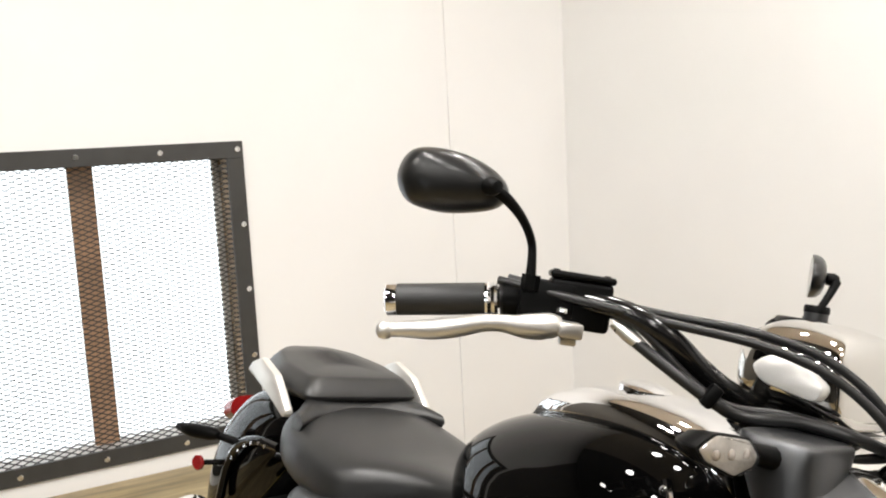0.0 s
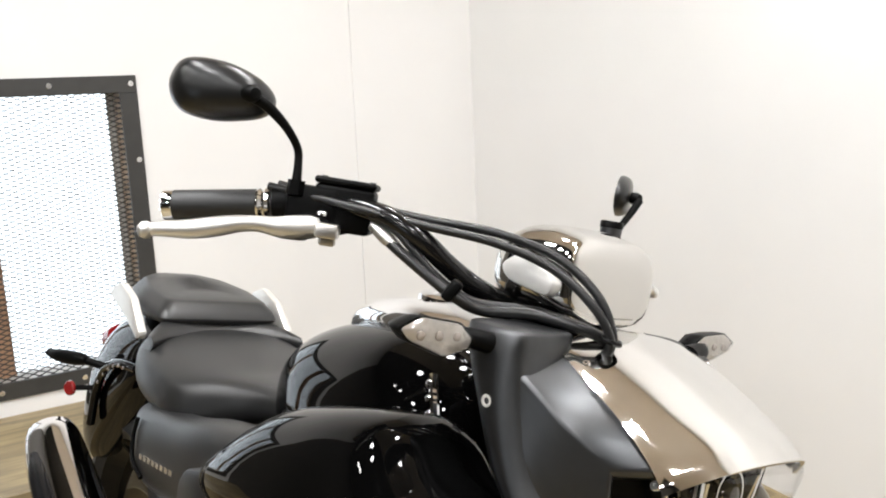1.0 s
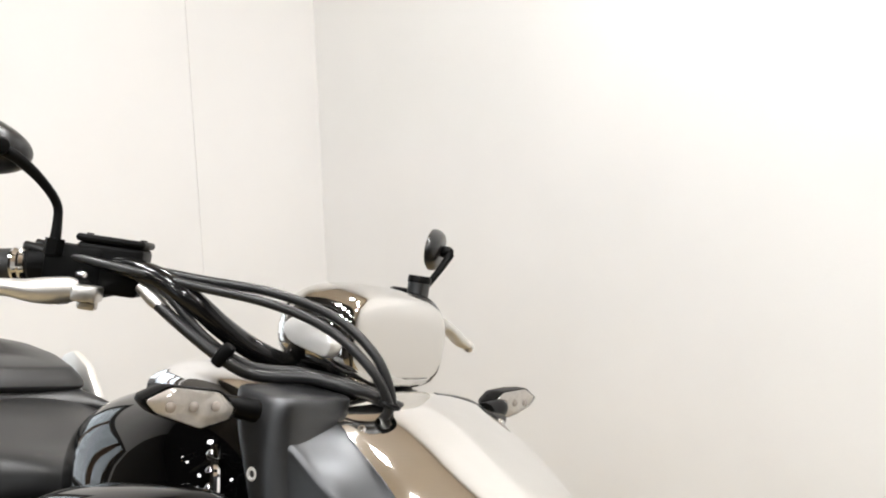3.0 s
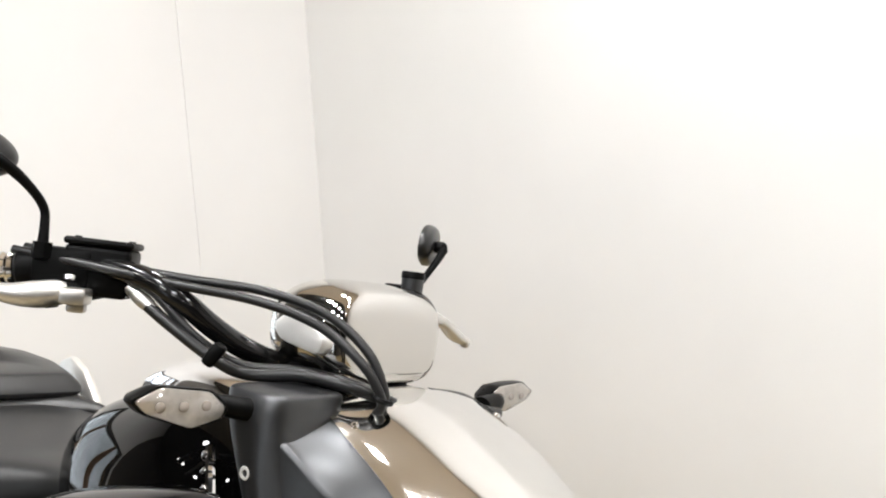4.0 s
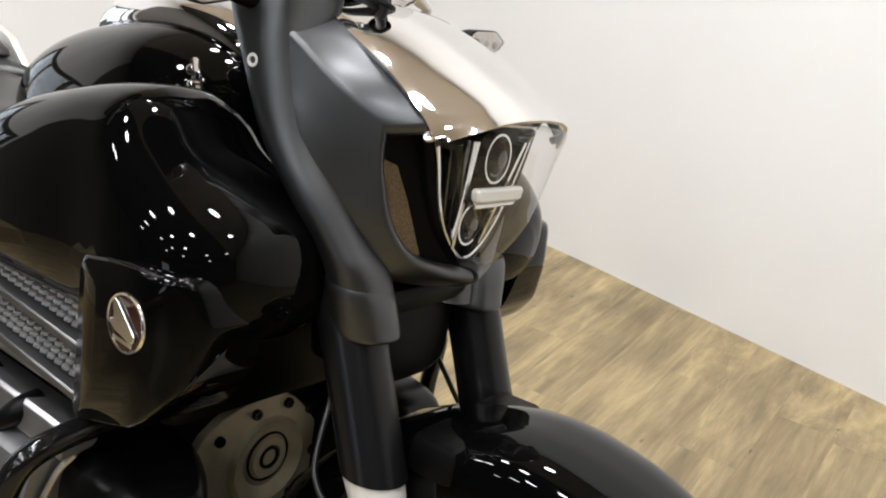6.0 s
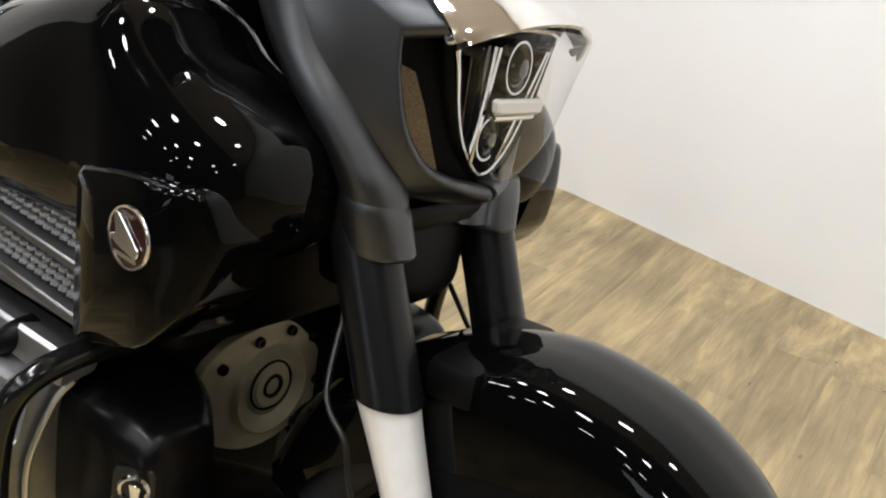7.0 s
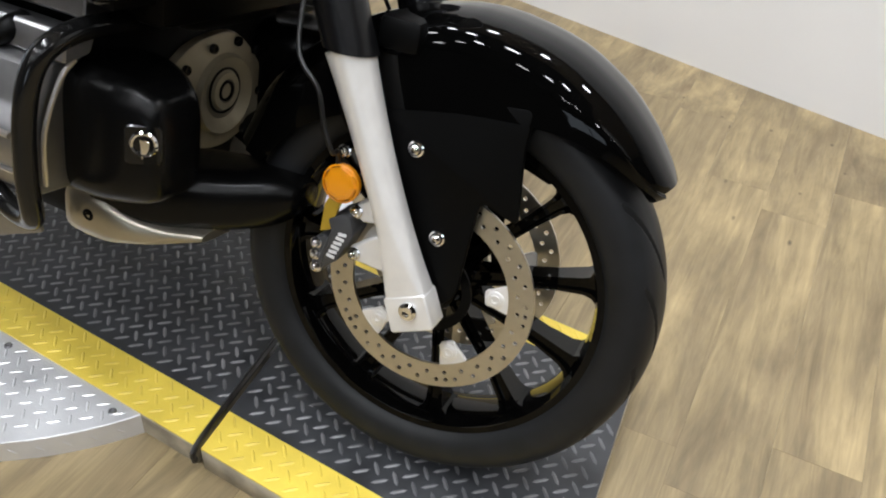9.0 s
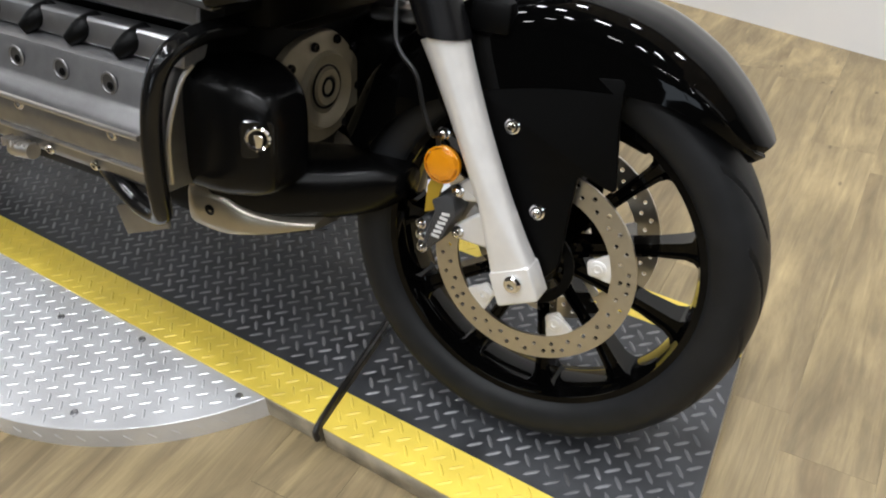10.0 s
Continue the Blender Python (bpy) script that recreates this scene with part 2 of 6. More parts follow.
# ---- mesh tools ----
def link_mesh(name, bm, mat, parent=None, label="", smooth=True, sharp=40):
    bmesh.ops.remove_doubles(bm, verts=bm.verts, dist=1e-6)
    bmesh.ops.recalc_face_normals(bm, faces=bm.faces)
    me = bpy.data.meshes.new(name)
    if smooth:
        for f in bm.faces:
            f.smooth = True
        for e in bm.edges:
            if len(e.link_faces) == 2 and e.calc_face_angle(0.0) > radians(sharp):
                e.smooth = False
    bm.to_mesh(me)
    bm.free()
    me.materials.append(mat)
    ob = new(name, me)
    ob.parent = parent
    if label:
        ob["label"] = label
    return ob


def part(name, bm, mat, parent, label="", sharp=40):
    return link_mesh(name, bm, mat, parent, label, sharp=sharp)


def thing(name, m, label, category, group="", kind=""):
    ob = new(name)
    ob.matrix_world = m
    return tagged(ob, label, category, group, kind)


def join(*bms):
    out = bms[0]
    for b in bms[1:]:
        me = bpy.data.meshes.new("tmp")
        b.to_mesh(me)
        b.free()
        out.from_mesh(me)
        bpy.data.meshes.remove(me)
    return out


def moved(bm, m):
    bmesh.ops.transform(bm, matrix=m, verts=bm.verts)
    return bm


def mirrored(bm):
    """The same mesh on the other side of the plane y = 0."""
    bmesh.ops.transform(bm, matrix=Matrix.Diagonal((1, -1, 1, 1)), verts=bm.verts)
    bmesh.ops.reverse_faces(bm, faces=bm.faces)
    return bm


def box(lo, hi, bevel=0.0, seg=2):
    bm = bmesh.new()
    bmesh.ops.create_cube(bm, size=1)
    c, d = (Vector(lo) + Vector(hi)) / 2, Vector(hi) - Vector(lo)
    bmesh.ops.transform(bm, matrix=Matrix.Translation(c) @ Matrix.Diagonal((*d, 1)), verts=bm.verts)
    if bevel:
        bmesh.ops.bevel(bm, geom=bm.edges[:], offset=bevel, segments=seg, affect="EDGES", profile=0.5)
    return bm


def catmull(pts, per=8, closed=False):
    """A smooth line through points of any dimension."""
    p = [np.array(q, float) for q in pts]
    n, out = len(p), []
    for i in range(n if closed else n - 1):
        a, b = p[i], p[(i + 1) % n]
        z = p[i - 1] if closed or i else 2 * a - b
        c = p[(i + 2) % n] if closed or i + 2 < n else 2 * b - a
        for k in range(per):
            t = k / per
            out.append(0.5 * (2 * a + (b - z) * t + (2 * z - 5 * a + 4 * b - c) * t * t + (3 * a - z - 3 * b + c) * t ** 3))
    if not closed:
        out.append(p[-1])
    return out


def skin(rings, caps=True, loop=False):
    """A surface over closed rings of equal count."""
    bm = bmesh.new()
    vs = [[bm.verts.new(Vector(p)) for p in r] for r in rings]
    n = len(vs[0])
    pairs = list(zip(vs, vs[1:])) + ([(vs[-1], vs[0])] if loop else [])
    for a, b in pairs:
        for i in range(n):
            q = [a[i], a[(i + 1) % n], b[(i + 1) % n], b[i]]
            if len({tuple(v.co) for v in q}) > 2:
                bm.faces.new(q)
    if caps and not loop:
        for r in (vs[0], vs[-1]):
            try:
                bm.faces.new(r)
            except ValueError:
                pass
    return bm


def tube(pts, r, n=10, per=6, closed=False, smooth=True):
    """A round bar along a smooth line; r may be a number or one for each point."""
    rs = list(r) if hasattr(r, "__len__") else [r] * len(pts)
    line = catmull([(*p, q) for p, q in zip(pts, rs)], per, closed) if smooth else [np.array((*p, q)) for p, q in zip(pts, rs)]
    rings, up = [], None
    for i, c in enumerate(line):
        if closed:
            d = Vector((line[(i + 1) % len(line)] - line[i - 1])[:3]).normalized()
        else:
            d = Vector((line[min(i + 1, len(line) - 1)] - line[max(i - 1, 0)])[:3]).normalized()
        if up is None:
            up = d.orthogonal().normalized()
        up = (up - d * up.dot(d)).normalized()
        side = d.cross(up)
        rings.append([Vector(c[:3]) + float(c[3]) * (math.cos(a) * up + math.sin(a) * side) for a in (2 * math.pi * k / n for k in range(n))])
    return skin(rings, not closed, closed)


def lathe(profile, m=None, seg=48, caps=False):
    """Turns a profile of (radius, height) round z, then lays it by m."""
    rings = [[Vector((r * math.cos(a), r * math.sin(a), h)) for a in (2 * math.pi * k / seg for k in range(seg))] for r, h in profile]
    bm = skin(rings, caps)
    return moved(bm, m) if m else bm


def loft(sections, per=6, count=32, lo_cap=True):
    """A body along x: sections of (x, y, z, half_width, half_height, power[, power_below]) smoothly joined."""
    line = catmull(sections, per)
    rings = []
    for s in line:
        x, y, z, w, h, p = s[:6]
        ring = []
        for k in range(count):
            a = 2 * math.pi * k / count
            c, d = math.cos(a), math.sin(a)
            e = 2 / (p if d >= 0 or len(s) < 7 else s[6])
            ring.append(Vector((x, y + w * math.copysign(abs(c) ** e, c), z + h * math.copysign(abs(d) ** e, d))))
        rings.append(ring)
    return skin(rings)


def prism(outline, lo, hi, axis="y", bevel=0.0, seg=2):
    """A flat outline (two coordinates) given thickness along an axis."""
    bm = bmesh.new()

    def at(p, h):
        return {"x": (h, p[0], p[1]), "y": (p[0], h, p[1]), "z": (p[0], p[1], h)}[axis]
    a = [bm.verts.new(at(p, lo)) for p in outline]
    b = [bm.verts.new(at(p, hi)) for p in outline]
    bm.faces.new(a)
    bm.faces.new(b[::-1])
    n = len(a)
    for i in range(n):
        bm.faces.new((a[i], b[i], b[(i + 1) % n], a[(i + 1) % n]))
    bmesh.ops.recalc_face_normals(bm, faces=bm.faces)
    if bevel:
        es = [e for e in bm.edges if len(e.link_faces) == 2 and e.calc_face_angle(0) > 0.6]
        bmesh.ops.bevel(bm, geom=es, offset=bevel, segments=seg, affect="EDGES", profile=0.5)
    return bm


def bolt_head(at, axis, r=0.007, h=0.006):
    m = Matrix.Translation(at) @ Vector(axis).to_track_quat("Z", "Y").to_matrix().to_4x4()
    return lathe([(0.0, 0), (r, 0), (r, h * 0.7), (r * 0.85, h), (r * 0.5, h), (r * 0.45, h * 0.4), (0.0, h * 0.4)], m, 14)


def dome_bolt(at, axis, r=0.0095, h=0.008):
    m = Matrix.Translation(at) @ Vector(axis).to_track_quat("Z", "Y").to_matrix().to_4x4()
    return lathe([(0.0, 0), (r * 1.25, 0), (r * 1.25, h * 0.15), (r, h * 0.2), (r * 0.92, h * 0.6), (r * 0.7, h * 0.88), (r * 0.42, h), (r * 0.36, h * 0.7), (0.0, h * 0.7)], m, 18)


def loft_z(sections, per=6, count=28):
    """A body along z: sections of (z, x, y, half_x, half_y, power) smoothly joined."""
    rings = []
    for z, x, y, w, h, p in catmull(sections, per):
        ring = []
        for k in range(count):
            a = 2 * math.pi * k / count
            c, d, e = math.cos(a), math.sin(a), 2 / p
            ring.append(Vector((x + w * math.copysign(abs(c) ** e, c), y + h * math.copysign(abs(d) ** e, d), z)))
        rings.append(ring)
    return skin(rings)


def sheet(rows, thick, per=5, flip=1):
    """A shell over rows of points, smooth both ways, with thickness."""
    along = [catmull(r, per) for r in rows]
    grid = list(zip(*[catmull(c, per) for c in zip(*along)]))
    grid = [[Vector(p) for p in r] for r in grid]
    n, m = len(grid), len(grid[0])
    bm = bmesh.new()
    top = [[bm.verts.new(p) for p in r] for r in grid]
    low = []
    for i in range(n):
        row = []
        for j in range(m):
            u = grid[min(i + 1, n - 1)][j] - grid[max(i - 1, 0)][j]
            v = grid[i][min(j + 1, m - 1)] - grid[i][max(j - 1, 0)]
            k = u.cross(v)
            row.append(bm.verts.new(grid[i][j] - k.normalized() * thick * flip if k.length > 1e-12 else grid[i][j]))
        low.append(row)
    for i in range(n - 1):
        for j in range(m - 1):
            bm.faces.new((top[i][j], top[i + 1][j], top[i + 1][j + 1], top[i][j + 1]))
            bm.faces.new((low[i][j], low[i][j + 1], low[i + 1][j + 1], low[i + 1][j]))
    edge = [(i, 0) for i in range(n)] + [(n - 1, j) for j in range(1, m)] + [(i, m - 1) for i in range(n - 2, -1, -1)] + [(0, j) for j in range(m - 2, 0, -1)]
    for (a, b), (c, d) in zip(edge, edge[1:] + edge[:1]):
        bm.faces.new((top[a][b], top[c][d], low[c][d], low[a][b]))
    return bm


def rounded(outline, r=0.01, seg=4):
    """An outline with its corners rounded."""
    out, n = [], len(outline)
    for i in range(n):
        p, a, b = (Vector(outline[i]), Vector(outline[i - 1]), Vector(outline[(i + 1) % n]))
        u, v = (a - p), (b - p)
        k = min(r, u.length * 0.45, v.length * 0.45)
        s, e = p + u.normalized() * k, p + v.normalized() * k
        for j in range(seg + 1):
            t = j / seg
            out.append(tuple((1 - t) ** 2 * s + 2 * t * (1 - t) * p + t * t * e))
    return out


def both(name, make, mat, parent, label="", sharp=40):
    """A part and its mirror image."""
    return part(name, make(), mat, parent, label, sharp), part(name, mirrored(make()), mat, parent, label, sharp)


# ---- the motorcycle: x ahead from the front axle, y to its left, z up from the plate ----
BIKE = pose(0.0136, 0.7279, 0.007, 0, 0, 4.6) @ pose(0, 0, 0, -12.4, 0, 0)
bike = thing("motorcycle", BIKE, "gloss black cruiser motorcycle leaning on its side stand", "motorcycle")
AX = 0.319
SIDE = pose(0, 0, AX, 90)
# the fork is turned a little to the left on its raked steering axis
STEER_AT = Vector((-0.25, 0, 0.83))
STEER = Matrix.Translation(STEER_AT) @ Matrix.Rotation(radians(5.2), 4, Vector((-math.sin(radians(22)), 0, math.cos(radians(22))))) @ Matrix.Translation(-STEER_AT)
STEERED = {"front_wheel", "fork_leg", "fork_tube", "axle", "brake_caliper", "reflector", "brake_hose", "front_fender", "fender_stay", "fender_bridge", "fork_shroud", "shroud_collar", "headlamp_cheek", "intake_duct", "intake_mesh", "headlamp", "lamp_hood", "hood_screw", "hood_clip", "hood_slit", "lamp_bracket", "fork_cover", "lower_clamp", "upper_clamp", "turn_signal", "signal_stay", "handlebar", "grip", "switch_box", "control_clamp", "switch_knob", "lever_bracket", "lever", "mirror", "fluid_reservoir", "control_cable", "hose_joint", "cable_clip", "cable_tie", "instrument_pod", "pod_bracket", "bar_riser"}


def group_part(name, label=""):
    """A part that only carries sub-parts."""
    ob = new(name)
    ob.parent = bike
    if label:
        ob["label"] = label
    return ob


# wheel
wheel = group_part("front_wheel", "black cast alloy front wheel with slim spokes")


def tyre_mesh():
    prof = [(0.243, 0.045), (0.250, 0.055), (0.262, 0.062), (0.278, 0.0645), (0.292, 0.0625), (0.302, 0.056), (0.309, 0.047), (0.3135, 0.037), (0.3165, 0.025), (0.3185, 0.012)]
    prof = prof + [(0.319, 0.0)] + [(r, -y) for r, y in reversed(prof)]
    prof = [tuple(p) for p in catmull(prof, 7)]
    seg, bm = 640, bmesh.new()
    rings = []
    for r, y in prof:
        ring = []
        for k in range(seg):
            a = 2 * math.pi * k / seg
            cut = 0.0
            if r > 0.2945:
                for lane in range(16):
                    off = (a - lane * 2 * math.pi / 16 - (abs(y) - 0.02) * 9.0 * (1 if y > 0 else 0.96)) % (2 * math.pi)
                    off = min(off, 2 * math.pi - off)
                    if off < 0.024 and 0.010 < abs(y) < 0.057:
                        cut = 0.0065 * (1 - (off / 0.024) ** 2) * min(1.0, (abs(y) - 0.010) / 0.006)
            rr = r - cut
            ring.append(bm.verts.new((rr * math.cos(a), y, AX + rr * math.sin(a))))
        rings.append(ring)
    for u, v in zip(rings, rings[1:]):
        for k in range(seg):
            bm.faces.new((u[k], u[(k + 1) % seg], v[(k + 1) % seg], v[k]))
    return bm


part("tyre", tyre_mesh(), RUBBER, wheel, "black rubber tyre with slanted tread grooves", 30)
rim_prof = [(0.236, 0.050), (0.2475, 0.050), (0.249, 0.046), (0.246, 0.043), (0.241, 0.040), (0.237, 0.022), (0.235, 0.0)]
rim_prof = rim_prof + [(r, -y) for r, y in reversed(rim_prof[:-1])]
inner = [(0.236, -0.046), (0.231, -0.036), (0.227, -0.014), (0.227, 0.014), (0.231, 0.036), (0.236, 0.046)]
part("rim", lathe(rim_prof + inner + rim_prof[:1], SIDE, 96), BLACK, wheel, "gloss black rim", 35)


def spoke_mesh(k):
    a = radians(360 / 11 * k + 15.3)
    rings = []
    for r, w, d in ((0.03, 0.013, 0.022), (0.07, 0.0105, 0.020), (0.12, 0.0095, 0.018), (0.17, 0.010, 0.018), (0.21, 0.0125, 0.022), (0.222, 0.016, 0.026), (0.231, 0.026, 0.030)):
        sec = [(-w, -d), (-w * 0.55, -d), (-w * 0.4, -d * 0.72), (w * 0.4, -d * 0.72), (w * 0.55, -d), (w, -d), (w, d), (w * 0.55, d), (w * 0.4, d * 0.72), (-w * 0.4, d * 0.72), (-w * 0.55, d), (-w, d)]
        rings.append([Vector((r * math.cos(a) - u * math.sin(a), v, AX + r * math.sin(a) + u * math.cos(a))) for u, v in sec])
    return skin(rings)


for k in range(11):
    part("spoke", spoke_mesh(k), BLACK, wheel, sharp=30)
part("hub", lathe([(0.012, -0.06), (0.036, -0.06), (0.042, -0.05), (0.04, -0.02), (0.04, 0.02), (0.042, 0.05), (0.036, 0.06), (0.012, 0.06), (0.012, -0.06)], SIDE, 40), BLACK, wheel)


def rotor_mesh(side):
    """A drilled brake rotor."""
    bm = bmesh.new()
    na, radii, y0, y1 = 60, [0.1185, 0.1255, 0.1385, 0.1485, 0.155], side * 0.0665, side * 0.0715
    rows = 4
    for i in range(na):
        for j in range(rows):
            a0, a1 = 2 * math.pi * i / na, 2 * math.pi * (i + 1) / na
            r0, r1 = radii[j], radii[j + 1]
            hole = (j == 1 and i % 4 in (0, 2)) or (j == 2 and i % 4 in (1, 3)) or (j == 2 and i % 12 == 0)
            c = [(r0, a0), (r1, a0), (r1, a1), (r0, a1)]

            def pt(r, a, y):
                return bm.verts.new((r * math.cos(a), y, AX + r * math.sin(a)))
            for y in (y0, y1):
                q = [pt(r, a, y) for r, a in c]
                if not hole:
                    bm.faces.new(q)
                else:
                    rm, am = (r0 + r1) / 2, (a0 + a1) / 2
                    h = [pt(rm + 0.0036 * math.cos(b), am + 0.0036 / rm * math.sin(b), y) for b in (radians(45 * k + 180) for k in range(8))]
                    # corner order: inner-start, outer-start, outer-end, inner-end
                    ring = [(q[0], 1), (q[1], 3), (q[2], 5), (q[3], 7)]
                    for n in range(4):
                        (v, s), (w, e) = ring[n], ring[(n + 1) % 4]
                        mid = (s + 1) % 8
                        bm.faces.new((v, w, h[e], h[mid], h[s]))
            if hole:
                rm, am = (r0 + r1) / 2, (a0 + a1) / 2
                hh = [[pt(rm + 0.0036 * math.cos(b), am + 0.0036 / rm * math.sin(b), y) for b in (radians(45 * k + 180) for k in range(8))] for y in (y0, y1)]
                for k in range(8):
                    bm.faces.new((hh[0][k], hh[0][(k + 1) % 8], hh[1][(k + 1) % 8], hh[1][k]))
            for rr, jj in ((radii[0], 0), (radii[-1], rows - 1)):
                if j == jj:
                    bm.faces.new((pt(rr, a0, y0), pt(rr, a1, y0), pt(rr, a1, y1), pt(rr, a0, y1)))
    return bm


for side in (-1, 1):
    disc = part("brake_disc", rotor_mesh(side), ROTOR, wheel, "drilled steel brake disc", 30)
    car = lathe([(0.050, 0.060), (0.060, 0.062), (0.064, 0.066), (0.064, 0.071), (0.050, 0.071), (0.050, 0.060)], SIDE if side < 0 else pose(0, 0, AX, -90), 48)
    part("abs_ring", car, MATTE, wheel, "black sensor ring")
    for k in range(5):
        a = radians(10.8 + 72 * k)
        c, s = math.cos(a), math.sin(a)
        lug = []
        for u, v in ((0.084, -0.011), (0.084, 0.011), (0.098, 0.0145), (0.108, 0.019), (0.1205, 0.022), (0.1205, -0.022), (0.108, -0.019), (0.098, -0.0145)):
            lug.append((u * c - v * s, AX + u * s + v * c))
        part("disc_lug", prism(rounded(lug, 0.004, 2), side * 0.064, side * 0.0705, "y", 0.001, 1), FORKALU, wheel, "pale alloy disc lug")
        at = (0.0995 * c, side * 0.0705, AX + 0.0995 * s)
        m = Matrix.Translation(at) @ pose(0, 0, 0, 90 if side < 0 else -90)
        part("disc_bolt", lathe([(0, 0), (0.0125, 0), (0.0125, 0.002), (0.010, 0.003), (0.010, 0.0025), (0.0075, 0.0025), (0.0075, 0.005), (0.004, 0.005), (0.0035, 0.002), (0, 0.002)], m, 20), FORKALU, wheel)

# fork
FK = 0.121


def lower_leg():
    m = pose(0.012, -FK, 0.288, 0, -23.6, 0)
    clamp = prism(rounded([(-0.034, 0.0), (0.030, 0.0), (0.0285, 0.052), (-0.033, 0.052)], 0.004, 2), -0.021, 0.021, "y", 0.002, 1)
    stem = loft_z([(0.045, -0.002, 0, 0.030, 0.0195, 7), (0.060, -0.002, 0, 0.029, 0.020, 6), (0.085, -0.002, 0, 0.0265, 0.021, 4.5), (0.12, -0.001, 0, 0.0242, 0.022, 3), (0.163, -0.001, 0, 0.0232, 0.023, 2.3), (0.25, -0.002, 0, 0.0245, 0.025, 2), (0.336, -0.002, 0, 0.0285, 0.029, 2), (0.383, -0.0015, 0, 0.0325, 0.0325, 2)], 5, 36)
    return moved(join(clamp, stem), m)


for leg in both("fork_leg", lower_leg, FORKALU, bike, "pale satin aluminium lower fork leg"):
    s = -1 if leg.data.vertices[0].co.y < 0 else 1
    m = pose(0.000, s * (FK + 0.021), 0.317, 90 if s < 0 else -90)
    part("axle_bolt", lathe([(0, 0), (0.013, 0), (0.013, 0.004), (0.009, 0.006), (0.009, 0.010), (0.005, 0.010), (0.004, 0.005), (0, 0.005)], m, 20), CHROME, leg)
both("fork_tube", lambda: loft_z([(0.636, -0.141, -FK, 0.0365, 0.0365, 2), (0.70, -0.167, -FK, 0.036, 0.036, 2), (0.76, -0.191, -FK, 0.0365, 0.0365, 2), (0.83, -0.219, -FK, 0.037, 0.037, 2)], 3, 32), SATIN2, bike, "dark satin upper fork cover")
part("axle", tube([(0.004, -0.12, AX), (0.004, 0.12, AX)], 0.011, smooth=False), ALU, bike)

# calipers, with a reflector above each
for s in (-1, 1):
    cal = group_part("brake_caliper", "dark grey brake caliper")

    def sided(bm):
        return bm if s < 0 else mirrored(bm)
    body = rounded([(-0.147, 0.399), (-0.125, 0.412), (-0.112, 0.408), (-0.106, 0.387), (-0.125, 0.340), (-0.150, 0.318), (-0.156, 0.332), (-0.140, 0.382)], 0.005, 3)
    part("caliper_body", sided(prism(body, -0.118, -0.052, "y", 0.004, 2)), CALIPER, cal)
    part("caliper_rail", sided(prism(rounded([(-0.170, 0.358), (-0.150, 0.372), (-0.140, 0.345), (-0.150, 0.310), (-0.166, 0.308)], 0.005, 2), -0.110, -0.056, "y", 0.003, 1)), CALIPER, cal, "black bolted rail")
    part("caliper_bracket", sided(prism(rounded([(-0.114, 0.426), (-0.094, 0.440), (-0.060, 0.425), (-0.050, 0.395), (-0.078, 0.406), (-0.104, 0.402)], 0.004, 2), -0.104, -0.090, "y", 0.003, 1)), FORKALU, cal, "cast aluminium bracket")
    part("caliper_bracket", sided(prism(rounded([(-0.116, 0.360), (-0.077, 0.389), (-0.050, 0.382), (-0.030, 0.345), (-0.054, 0.338), (-0.107, 0.342)], 0.004, 2), -0.104, -0.090, "y", 0.003, 1)), FORKALU, cal, "cast aluminium bracket")
    for x, z in ((-0.110, 0.417), (-0.105, 0.354), (-0.146, 0.407), (-0.139, 0.497)):
        part("bolt", dome_bolt((x, s * 0.106, z), (0, s, 0), 0.0078, 0.010), CHROME, cal)
    for x, z in ((-0.163, 0.354), (-0.162, 0.336), (-0.159, 0.317)):
        part("bolt", dome_bolt((x, s * 0.110, z), (0, s, 0), 0.0068, 0.008), CHROME, cal)
    for k in range(6):
        u = k / 5
        part("mark", sided(moved(box((-0.0062, -0.0010, -0.0022), (0.0062, 0.0010, 0.0022)), pose(-0.135 + 0.014 * u, -0.1182, 0.345 + 0.037 * u, 0, 8 - 12 * (k % 2), 0))), MARK, cal, "pale plain bars of lettering")
    ref = group_part("reflector", "round amber reflector")
    ref.location = (-0.014, -s * 0.006, -0.009)
    m = pose(-0.117, s * 0.128, 0.466, 90 if s < 0 else -90)
    part("lens", lathe([(0, 0.0075), (0.008, 0.0075), (0.016, 0.007), (0.0225, 0.005), (0.025, 0.002), (0.025, -0.003), (0, -0.003)], m, 8), AMBER, ref, "faceted amber lens", 5)
    part("ring", lathe([(0.0248, -0.005), (0.0275, -0.005), (0.0275, 0.0015), (0.0248, 0.003), (0.0248, -0.005)], m, 32), AMBER, ref)
    part("bracket", sided(prism([(-0.142, 0.386), (-0.128, 0.392), (-0.118, 0.43), (-0.106, 0.46), (-0.125, 0.46), (-0.140, 0.428)], -0.122, -0.117, "y")), YELLOWMETAL, ref, "yellow plated bracket")

# brake hoses and wires down the fork
for s in (-1, 1):
    part("brake_hose", tube([(-0.225, s * 0.10, 0.70), (-0.205, s * 0.140, 0.635), (-0.190, s * 0.150, 0.609), (-0.165, s * 0.151, 0.584), (-0.151, s * 0.151, 0.540), (-0.137, s * 0.148, 0.507), (-0.139, s * 0.125, 0.497), (-0.142, s * 0.110, 0.43)], 0.0034, 8), CABLE, bike, "black brake hose")

